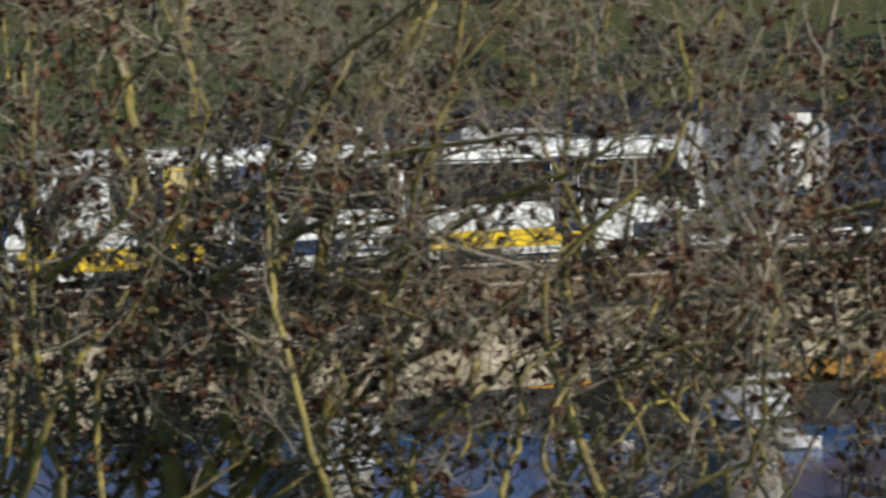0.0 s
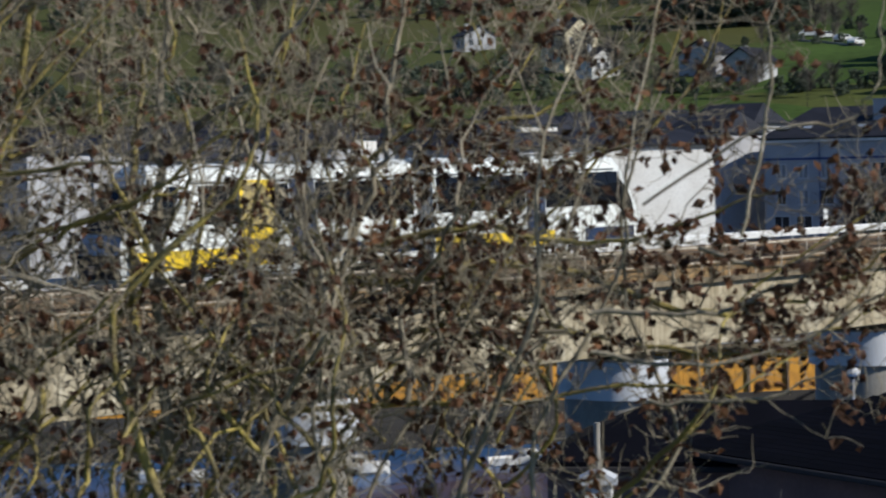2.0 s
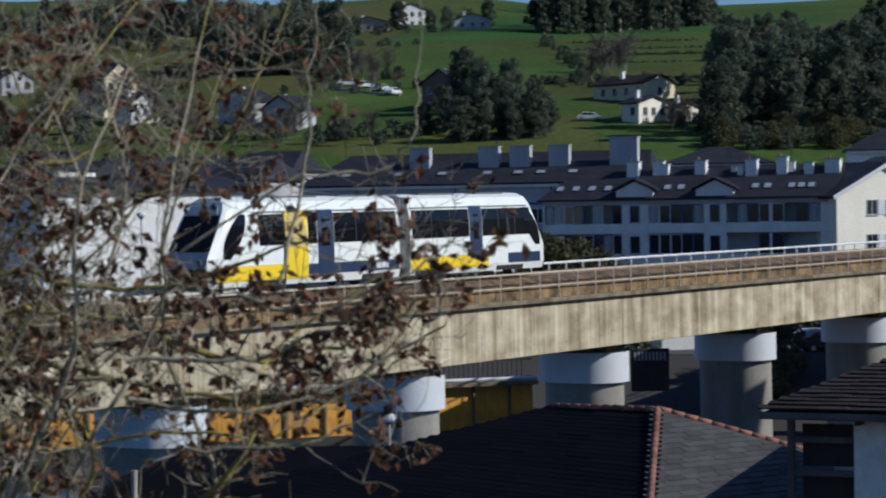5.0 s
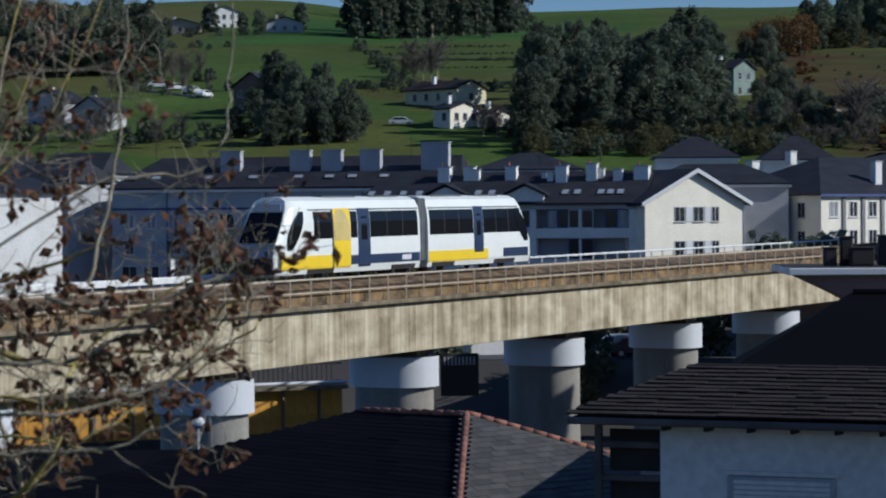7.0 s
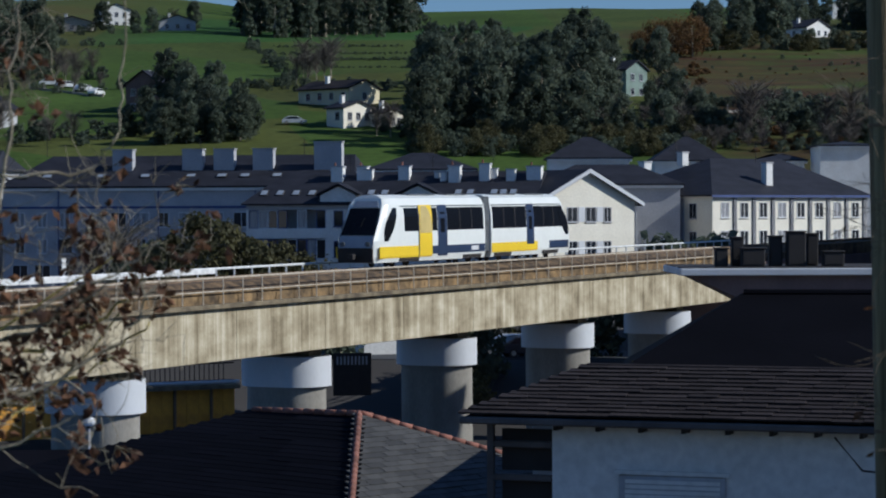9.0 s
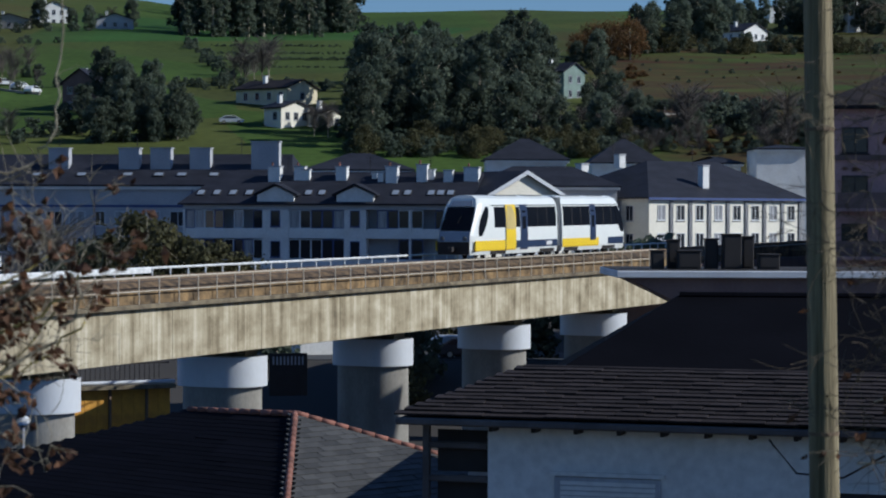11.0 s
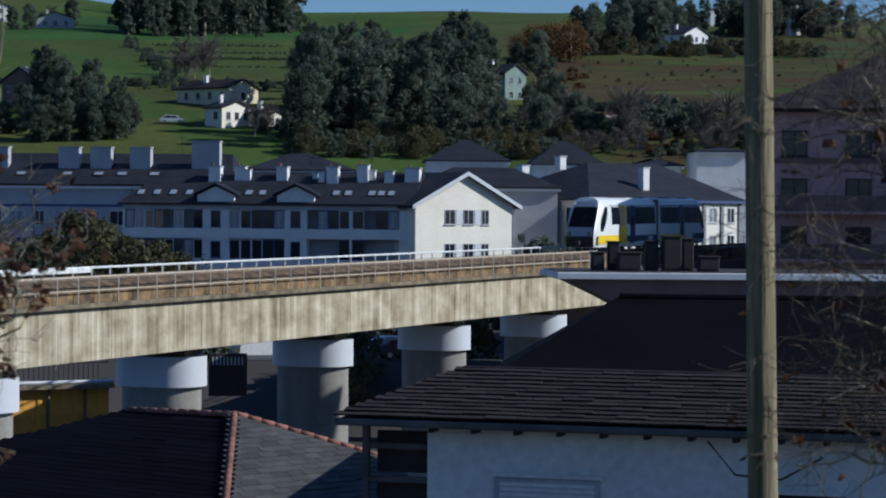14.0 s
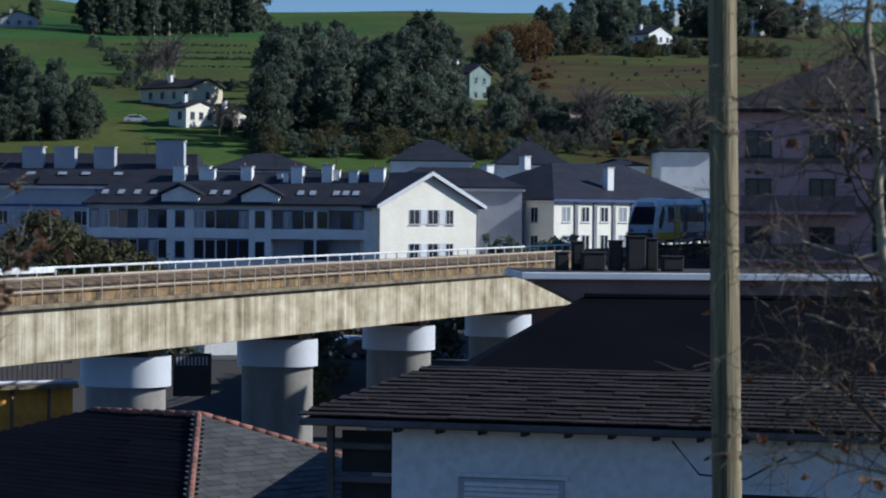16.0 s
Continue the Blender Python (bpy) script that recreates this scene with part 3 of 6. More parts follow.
def roof_box(u, w, h, y, label):
    p = at(u, 0, 105 + y)
    root = thing("equipment_cabinet", pose(p.x, p.y, STORE + 0.03), label, "cabinet", "cabinets on the store roof")
    part("body", boxed(-w / 2, w / 2, -0.3, 0.3, 0, h, bevel=0.03), "under", root)
    part("lid", boxed(-w / 2 - 0.05, w / 2 + 0.05, -0.35, 0.35, h + 0.004, h + 0.07, bevel=0.02), "under", root)
    part("door", boxed(-w / 2 + 0.08, w / 2 - 0.08, -0.33, -0.305, 0.1, h - 0.1), "under", root)


for u, w, h, y in ((492, 0.55, 0.75, 2.5), (520, 0.5, 1.2, 3.0), (548, 1.0, 0.75, 2.2), (588, 0.55, 1.25, 2.8), (624, 0.8, 1.45, 2.5), (652, 0.5, 1.35, 3.4), (690, 0.9, 0.6, 2.2)):
    roof_box(u, w, h, y, "black cabinet standing on the flat roof")


# ---------------------------------------------------------------- buildings
def window(root, m, w, h, panes=2, material="frame_white", depth=0.14, sill=True, pane="glass"):
    """A framed window set against a wall whose outer face is the plane y = 0 of m."""
    bm = bmesh.new()
    f = 0.07
    for a in ((-w / 2, w / 2, -0.05, depth, -f, 0.0), (-w / 2, w / 2, -0.05, depth, h, h + f), (-w / 2 - f, -w / 2, -0.05, depth, -f, h + f), (w / 2, w / 2 + f, -0.05, depth, -f, h + f)):
        box(bm, *a)
    for i in range(1, panes):
        x = -w / 2 + w * i / panes
        box(bm, x - 0.035, x + 0.035, -0.03, 0.05, 0, h)
    win = part("window", bm, material, root, m=m)
    part("pane", boxed(-w / 2, w / 2, -0.012, 0.02, 0, h), pane, win)
    if sill:
        part("sill", boxed(-w / 2 - 0.15, w / 2 + 0.15, -0.13, -0.05, -f - 0.08, -f), material, win)
    return win


def hip_roof(root, x0, x1, y0, y1, z, rise, over=0.45, hips=(1, 1), material="slate", thick=0.16, name="roof"):
    """A roof over the plan x0..x1, y0..y1 with the ridge along x; hips says which ends slope."""
    bm = bmesh.new()
    x0, x1, y0, y1 = x0 - over, x1 + over, y0 - over, y1 + over
    h = (y1 - y0) / 2
    ym = (y0 + y1) / 2
    a, b = x0 + h * hips[0], x1 - h * hips[1]
    lo = [bm.verts.new(p) for p in ((x0, y0, z), (x1, y0, z), (x1, y1, z), (x0, y1, z))]
    up = [bm.verts.new(p) for p in ((x0, y0, z + thick), (x1, y0, z + thick), (x1, y1, z + thick), (x0, y1, z + thick))]
    r0, r1 = bm.verts.new((a, ym, z + thick + rise)), bm.verts.new((b, ym, z + thick + rise))
    bm.faces.new(lo[::-1])
    for i in range(4):
        j = (i + 1) % 4
        bm.faces.new((lo[i], lo[j], up[j], up[i]))
    bm.faces.new((up[0], up[1], r1, r0))
    bm.faces.new((up[2], up[3], r0, r1))
    bm.faces.new((up[1], up[2], r1))
    bm.faces.new((up[3], up[0], r0))
    return part(name, bm, material, root)


def chimney(root, x, y, z, w, d, h, material="white", pots=0):
    c = part("chimney", boxed(-w / 2, w / 2, -d / 2, d / 2, 0, h, bevel=0.02), material, root, m=pose(x, y, z))
    part("chimney_cap", boxed(-w / 2 - 0.08, w / 2 + 0.08, -d / 2 - 0.08, d / 2 + 0.08, h, h + 0.12), "grey_wall", c)
    for i in range(pots):
        part("chimney_pot", rod((-w / 4 + i * 0.35, 0, h + 0.12), (-w / 4 + i * 0.35, 0, h + 0.5), 0.1, 8), "terracotta", c)


def skylight(root, x, y, z, tilt, w=0.9, h=1.0):
    s = part("skylight", boxed(-w / 2, w / 2, -h / 2, h / 2, 0, 0.09, bevel=0.02), "under", root, m=pose(x, y, z, tilt, 0, 0))
    part("pane", boxed(-w / 2 + 0.08, w / 2 - 0.08, -h / 2 + 0.08, h / 2 - 0.08, 0.092, 0.11), "sky_glass", s)


def aerial(root, x, y, z, h):
    a = part("aerial", rod((0, 0, 0), (0, 0, h), 0.03, 5), "under", root, m=pose(x, y, z))
    for i in range(4):
        w = 0.5 - 0.08 * i
        part("aerial_bar", rod((-w, 0, h - 0.25 * i), (w, 0, h - 0.25 * i), 0.02, 4), "under", a)


M["sky_glass"] = mat("roof window glass", (0.32, 0.36, 0.42), None, 0.08, scale=0.6, fine=4, bump=0)
M["curtain"] = mat("drawn pale curtain behind glass", (0.42, 0.42, 0.42), (0.2, 0.2, 0.22), 0.25, scale=2.5, fine=8, bump=0, stretch=(3, 1, 0.2))
GROUND = 4.8


def long_block():
    """The far terrace with firewalls standing over its roof."""
    x0, x1 = -790 * 276 / 4446, -150 * 276 / 4446
    root = thing("apartment_building", pose(x0, 280, GROUND, 0, 0, -10), "long pale grey apartment terrace with dark slate roof and firewalls", "building", "apartment buildings")
    w = x1 - x0
    eave = 15 + 49 * 276 / 4446 - GROUND
    part("wall", boxed(0, w, 0, 13, 0, eave), "grey_wall", root)
    part("cornice", boxed(-0.3, w + 0.3, -0.32, -0.02, eave - 0.35, eave - 0.05), "white", root)
    part("band", boxed(0, w, -0.06, -0.01, eave - 2.3, eave - 2.05), "blue_trim", root)
    hip_roof(root, 0, w, 0, 13, eave, 3.5, hips=(0.6, 0.2))
    for u in (-600, -470, -412, -340, -228):
        x = u * 276 / 4446 - x0
        wd, hh = (3.1, 4.9) if u == -228 else (2.3, 4.2)
        fw = part("firewall", boxed(0, wd, 3.0, 4.2, 0.8, hh), "grey_wall", root, "pale rendered firewall", m=pose(x, 0, eave))
        part("firewall_coping", boxed(-0.1, wd + 0.1, 2.9, 4.3, hh + 0.004, hh + 0.12), "grey_wall", fw)
    rng = random.Random(4)
    x = 2.0
    while x < w - 2:
        if rng.random() < 0.75:
            skylight(root, x, 1.5 + rng.random() * 0.6, eave + 0.16 + 1.0 + 0.12, 28, 1.1, 0.8)
        for row in range(3):
            z = eave - 4.3 - 2.9 * row
            if z > 0:
                window(root, pose(x, 0, z), 1.0 if rng.random() < 0.5 else 1.7, 1.5, 2, "frame_white", pane="curtain" if rng.random() < 0.35 else "glass")
        x += 2.6 + (1.0 if rng.random() < 0.3 else 0)
    for dx in (6.5, 18, 29):
        part("downpipe", rod((dx, -0.12, 0), (dx, -0.12, eave), 0.07, 6), "blue_trim", root)
    for dx in (3, 12, 21, 33):
        aerial(root, dx, 6.5, eave + 3.5, 2.0)


def balcony_block():
    """The nearer apartments, all loggias and glazed balconies."""
    d = 250.0
    x0, x1 = -356 * d / 4446, 168 * d / 4446
    root = thing("apartment_building", pose(x0, d + 6, GROUND, 0, 0, -11.5), "pale apartment block with dark glazed loggias and slate roof", "building", "apartment buildings")
    w, eave = x1 - x0, 15 + 17 * d / 4446 - GROUND
    rows = [15 + v * d / 4446 - GROUND for v in (-25, -80, -136)]
    heights = [1.95, 2.1, 2.1]
    bays = []          # the loggias, between solid piers
    for u0, u1 in ((-352, -208), (-160, -58), (-18, 60), (64, 150)):
        bays.append(((u0 + 356) * d / 4446, (u1 + 356) * d / 4446))
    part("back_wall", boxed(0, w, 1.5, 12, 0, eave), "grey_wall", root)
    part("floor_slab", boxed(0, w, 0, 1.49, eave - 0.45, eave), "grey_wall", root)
    edges = [0.0] + [e for b in bays for e in b] + [w]
    for a, b in zip(edges[::2], edges[1::2]):
        part("pier_wall", boxed(a, b, -0.05, 1.49, 0, eave - 0.46), "white", root)
        if b - a > 1.4:
            for z in rows:
                window(root, pose((a + b) / 2, -0.06, z + 0.25), 0.85, 1.5, 1, "blue_trim")
    rng = random.Random(8)
    for z, h in zip(rows, heights):
        for a, b in bays:
            part("parapet", boxed(a + 0.01, b - 0.01, 0, 0.12, z - 1.0, z), "white", root)
            part("floor_slab", boxed(a + 0.01, b - 0.01, 0.13, 1.49, z - 1.0, z - 0.8), "grey_wall", root)
            n = max(3, int((b - a) / 1.0))
            for i in range(n):
                xa = a + (b - a) * i / n
                xb = a + (b - a) * (i + 1) / n
                if rng.random() < 0.22:
                    continue
                window(root, pose((xa + xb) / 2, 0.16, z + 0.08), xb - xa - 0.16, h - 0.25, 1, "frame_white" if rng.random() < 0.3 else "blue_trim", depth=0.06, sill=False,
                       pane="curtain" if rng.random() < 0.28 else "glass")
    hip_roof(root, 0, w, 0, 12, eave, 3.3, hips=(0.5, 0.0))
    tilt = math.degrees(math.atan2(3.3, 6.45))
    # the small cross gables over the solid bays
    for u in (-184, -38):
        x = (u + 356) * d / 4446
        bm = bmesh.new()
        prism(bm, [(x - 1.9, eave + 0.2), (x + 1.9, eave + 0.2), (x + 1.9, eave + 1.0), (x, eave + 1.9), (x - 1.9, eave + 1.0)], -0.1, 5)
        part("dormer_wall", bm, "white", root)
        bm = bmesh.new()
        prism(bm, [(x - 2.3, eave + 0.95), (x, eave + 2.05), (x + 2.3, eave + 0.95), (x + 2.3, eave + 1.1), (x, eave + 2.2), (x - 2.3, eave + 1.1)], -0.5, 5.2)
        part("dormer_roof", bm, "slate", root)
    for u, wd, hh in ((-204, 1.25, 2.0), (-158, 1.1, 2.0), (-146, 0.8, 1.7), (-80, 1.15, 2.0), (-20, 0.5, 1.4), (-6, 0.6, 1.4), (15, 1.2, 2.0), (70, 1.1, 2.2), (84, 0.8, 1.7), (118, 0.9, 1.6), (160, 1.5, 1.9)):
        chimney(root, (u + 356) * d / 4446, 4.0 + 0.8 * rng.random(), eave + 1.9, wd, wd, hh, pots=1 if wd > 1 else 0)
    for u in (-330, -300, -270, -240, -130, -105, 30, 52, 95, 112, 130):
        skylight(root, (u + 356) * d / 4446, 1.6, eave + 0.16 + 1.06, tilt, 0.8, 1.1)
    for dx in (9.5, 18.2, 24.5):
        aerial(root, dx, 6, eave + 3.3, 1.8)


def hip_behind(u0, u1, veave, vtop, d, depth, label, wall="white"):
    x0, x1 = u0 * d / 4446, u1 * d / 4446
    root = thing("house", pose(x0, d, GROUND), label, "house")
    e = 15 + veave * d / 4446 - GROUND
    part("wall", boxed(0, x1 - x0, 0, depth, 0, e), wall, root)
    part("fascia", boxed(-0.3, x1 - x0 + 0.3, -0.36, -0.05, e - 0.3, e - 0.02), "white", root)
    hip_roof(root, 0, x1 - x0, 0, depth, e, (vtop - veave) * d / 4446, hips=(0.9, 0.9))
    return root


RISE = 3.0


def gable_end_house():
    """The bright gable beside the line."""
    root = thing("gable_house", pose(168 * 249.0 / 4446, 249.0, GROUND, 0, 0, 33), "white rendered house with a sunlit gable and slate roof", "house")
    w, dp, eave = 12.1, 11.0, 15 + 20 * 252 / 4446 - GROUND
    bm = bmesh.new()
    prism(bm, [(0, 0), (w, 0), (w, eave), (w / 2, eave + RISE), (0, eave)], 0, dp)
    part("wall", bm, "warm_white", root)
    s = RISE / (w / 2)
    for sgn, name in ((1, "roof_slope"), (-1, "roof_slope")):
        bm = bmesh.new()
        o = 0.75
        out = [(-o, eave - o * s), (w / 2, eave + RISE), (w / 2, eave + RISE + 0.34), (-o, eave - o * s + 0.3)]
        if sgn < 0:
            out = [(w - x, z) for x, z in out]
        prism(bm, out, -0.55, dp + 0.5)
        part(name, bm, "slate", root)
        bm = bmesh.new()
        out = [(x, z + (0.03 if i > 1 else -0.05)) for i, (x, z) in enumerate(out)]
        prism(bm, out, -0.64, -0.554)
        part("bargeboard", bm, "cap", root, "white painted bargeboard")
    for row in (eave - 1.25, eave - 4.65):
        for x in (4.2, 6.5, 8.6):
            window(root, pose(x, -0.004, row - 0.65), 1.15 if x < 8 else 0.8, 1.35, 2, "grey_wall", depth=0.1)
        for x in (5.35, 7.65):
            part("shutter", boxed(x - 0.38, x + 0.38, -0.06, -0.004, row - 0.7, row + 0.78), "cap", root)
    part("downpipe", rod((-0.12, -0.1, 0), (-0.12, -0.1, eave), 0.06, 6), "grey_wall", root)
    part("downpipe", rod((w + 0.1, -0.1, 0), (w + 0.1, -0.1, eave), 0.06, 6), "grey_wall", root)
    chimney(root, w * 0.8, 6, eave + 0.5, 0.8, 0.8, 2.0)


def corner_building():
    """The white block behind the end of the line, a lit and a shaded front."""
    d = 264.0
    root = thing("corner_building", pose(477 * d / 4446, d, GROUND, 0, 0, 36.9), "white corner building with tall windows and dark slate hip roof", "building")
    w, dp, eave = 23.2, 18.0, 15 + 30 * d / 4446 - GROUND
    part("wall", boxed(0, w, 0, dp, 0, eave), "warm_white", root)
    hip_roof(root, 0, w, 0, dp, eave, 4.1, hips=(0.9, 0.5))
    part("fascia", boxed(-0.42, w + 0.42, -0.47, -0.4, eave - 0.12, eave + 0.14), "blue_trim", root)
    for row in (eave - 2.2, eave - 5.2):
        for i in range(8):
            x = 1.8 + 2.8 * i
            window(root, pose(x, -0.004, row), 1.05, 1.5, 2, "frame_white", depth=0.1, pane="glass" if i % 3 else "curtain")
            part("pilaster", boxed(x + 1.15, x + 1.6, -0.16, -0.005, 0.2, eave - 0.2), "grey_wall", root)
    for row in (eave - 2.3, eave - 5.3):
        for y in (3.0, 6.2, 9.6, 13.0):
            window(root, pose(-0.004, y, row, 0, 0, -90), 1.0, 1.5, 2, "grey_wall", depth=0.1)
    for y in (4.6, 11.3):
        part("pilaster", boxed(-0.14, -0.005, y - 0.2, y + 0.2, 0.2, eave - 0.2), "grey_wall", root)
    chimney(root, 10.2, 2.3, eave + 1.0, 0.95, 0.8, 2.6)
    chimney(root, -1.0 + 2.2, 12.0, eave + 1.2, 1.1, 1.0, 2.6)
    chimney(root, 4.2, 9.2, eave + 3.4, 0.9, 0.9, 1.4)
    for x, y in ((3, 9), (14, 8)):
        aerial(root, x, y, eave + 3.8, 2.2)


def pink_house():
    d = 120.0
    x0 = 785 * d / 4446
    root = thing("pink_building", pose(x0, d, 1.4, 0, 0, -14), "shaded dull pink apartment house with balconies", "building")
    top = 15 + 190 * d / 4446 - 1.4
    part("wall", boxed(0, 16, 0, 12, 0, top), "pink_wall", root)
    for i in range(6):
        z = top - 0.9 - 2.3 * i
        part("string_course", boxed(-0.05, 16, -0.12, -0.005, z - 1.55, z - 1.3), "brown_wall", root)
        if z - 1.2 > 0:
            for x in (1.55, 4.6, 7.6):
                window(root, pose(x, -0.004, z - 1.15), 1.1, 1.1, 2, "under", depth=0.1)
    for z in (top - 4.0, top - 6.3):
        b = part("balcony", boxed(0.8, 6.2, -1.1, -0.005, z - 0.9, z - 0.75), "pink_wall", root)
        part("balcony_rail", boxed(0.8, 6.2, -1.1, -1.05, z - 0.74, z), "brown_wall", b)
    hip_roof(root, 0, 16, 0, 12, top, 2.9, over=0.5, hips=(0.9, 0.9), material="tile_dark")


def unseen_shade_block():
    # Added out of sight behind the pink house, to shade the passing railcar.
    root = thing("apartment_building", pose(34.0, 176.3, GROUND, 0, 0, -11.5), "unseen grey block added to shade the end of the line", "building", "apartment buildings")
    part("wall", boxed(0, 22, 0, 36, 0, 19.0), "grey_wall", root)
    hip_roof(root, 0, 22, 0, 36, 19.0, 1.0, hips=(0.3, 0.3))


long_block()
balcony_block()
hip_behind(-128, 55, 78, 108, 272, 10, "house with a broad slate hip roof behind the apartments", "grey_wall")
hip_behind(165, 420, 50, 86, 266, 10, "long slate-roofed range behind the gable-ended house", "grey_wall")
hip_behind(190, 330, 97, 135, 285, 9, "white house with a slate pyramid roof")
hip_behind(375, 500, 92, 135, 308, 9, "white house with a slate pyramid roof and aerials")
hip_behind(560, 640, 92, 104, 312, 8, "low white house with a slate roof")
hip_behind(668, 760, 118, 126, 306, 8, "square white house under a flat roof")
gable_end_house()
corner_building()
pink_house()
unseen_shade_block()


def far_left_house(u0, u1, v0, v1, d, label, wall="white", turn=35.0, rise=2.4, blank=False):
    x0, x1 = u0 * d / 4446, u1 * d / 4446
    w, e = (x1 - x0) / math.cos(radians(turn)) * 0.8, 15 + v1 * d / 4446 - GROUND
    root = thing("house", pose(x0, d, GROUND, 0, 0, turn), label, "house")
    part("wall", boxed(0, w, 0, 9, 0, e), wall, root)
    hip_roof(root, 0, w, 0, 9, e, rise, hips=(0.2, 0.2))
    for i in range(0 if blank else max(2, int(w / 2.6))):
        for z in (e - 2.3, e - 5.2):
            if z > 0.5:
                window(root, pose(1.4 + 2.5 * i, -0.004, z), 1.0, 1.4, 2, "grey_wall", depth=0.1)
    return root


far_left_house(-1258, -836, 0, 46, 190, "windowless white rendered building in full sun beside the line", "white", 38, 1.2, True)
far_left_house(-2010, -1850, 0, 40, 200, "grey rendered house among the roofs", "grey_wall", -20)
far_left_house(-1720, -1560, 0, 60, 230, "grey rendered house with a slate roof", "grey_wall", 10)
far_left_house(-1440, -1290, 0, 48, 215, "grey house in shade with a slate roof", "grey_wall", -20)
far_left_house(-2400, -2150, 0, 60, 215, "grey house with a slate roof", "grey_wall", -15)
far_left_house(-2750, -2550, 0, 50, 190, "white house with a slate roof", "white", 25)
far_left_house(-960, -820, 0, 62, 285, "grey house with a slate roof behind the terrace", "grey_wall", -25)
rng = random.Random(21)
for i in range(16):          # the old town's roofs under the hill
    u = -2700 + 1900 * (i + 0.6 * rng.random()) / 16
    d = 285 + 40 * rng.random()
    far_left_house(u, u + 100 + 60 * rng.random(), 0, 55 + 35 * rng.random(), d, rng.choice(("small white house with a slate roof", "grey house with a dark slate roof")),
                   rng.choice(("white", "grey_wall", "grey_wall")), rng.choice((-25, -15, -30, 35)), 2.4)


# ---------------------------------------------------------------- quay, street and river edge
def build_quay():
    ang = math.degrees(math.atan2(11, 20.4))
    root = thing("quay", pose(-37.9, 125, 0, 0, 0, ang), "ochre sheet-pile quay wall under a walkway", "quay wall", kind="structure")
    step = 0.72
    sheet = mesh("sheet_pile", prism(bmesh.new(), [(-0.35, 0), (-0.19, -0.15), (0.19, -0.15), (0.35, 0), (0.35, 0.05), (-0.35, 0.05)], -1.35, 1.3), "orange")
    for i in range(-75, 42):
        piece("sheet_pile", sheet, root, pose(i * step, 0, 4.1, 90, 0, 0))
    joint = mesh("joint_post", boxed(-0.06, 0.06, -0.24, 0.0, 3.1, 5.4), "rust")
    for i in range(-25, 14):
        piece("joint_post", joint, root, pose(i * step * 3 + 0.36, 0, 0))
    part("walkway_slab", boxed(-56, 30, -0.62, 3.5, 5.42, 5.66, bevel=0.02), "ledge", root)
    part("kerb_pipe", rod((-56, -0.4, 5.8), (30, -0.4, 5.8), 0.1, 8), "cap", root)
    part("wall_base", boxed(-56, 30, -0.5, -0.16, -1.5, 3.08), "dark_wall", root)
    rail = thing("quay_railing", pose(-37.9, 125, 0, 0, 0, ang), "dark steel railing along the quay walkway", "railing", kind="structure")
    bar = mesh("baluster", rod((0, 0, 5.66), (0, 0, 6.8), 0.028, 5), "under")
    for i in range(0, 130):
        piece("baluster", bar, rail, pose(-8 + i * 0.29, 0.4, 0))
    part("handrail", rod((-56, 0.4, 6.8), (30, 0.4, 6.8), 0.05), "under", rail)
    part("lower_rail", rod((-56, 0.4, 5.85), (30, 0.4, 5.85), 0.035), "under", rail)


build_quay()
tagged(part("road", boxed(-60, 60, 172.5, 182, 4.9, 5.05), "asphalt"), "grey asphalt street beyond the viaduct", "road", kind="structure")


def sign_and_street():
    s = thing("chevron_sign", pose(*at(120, -246, 176), 0, 0, 0), "dark road sign with two rows of white chevrons", "road sign")
    part("board", boxed(-0.95, 0.95, 0, 0.06, -0.75, 0.75, bevel=0.02), "under", s)
    for row in (0.35, -0.35):
        for i in range(3):
            bm = bmesh.new()
            x = -0.6 + 0.5 * i
            prism(bm, [(x - 0.12, row - 0.26), (x + 0.04, row - 0.26), (x + 0.26, row), (x + 0.04, row + 0.26), (x - 0.12, row + 0.26), (x + 0.1, row)], -0.03, -0.004)
            part("chevron", bm, "white_rail", s)
    for x in (-0.6, 0.6):
        part("post", rod((x, 0.1, -5), (x, 0.1, 0.7), 0.05), "rail", s)
    w = thing("garden_wall", pose(*at(-140, -225, 178), 0, 0, 18), "sunlit white building end seen under the viaduct", "building")
    part("wall", boxed(0, 2.6, 0, 6, -3.5, 0.9), "white", w)
    part("coping", boxed(-0.1, 2.7, -0.1, 6, 0.904, 1.05), "stone", w)
    f = thing("garden_fence", pose(*at(-195, -262, 150), 0, 0, 10), "dark slatted fence with pale gaps", "fence")
    part("panel", boxed(0, 2.3, 0, 0.08, -2.0, 0.55, bevel=0.02), "under", f)
    for i in range(9):
        part("slat", boxed(0.2 + 0.22 * i, 0.3 + 0.22 * i, -0.04, -0.004, -0.15, 0.35), "grey_wall", f)


sign_and_street()


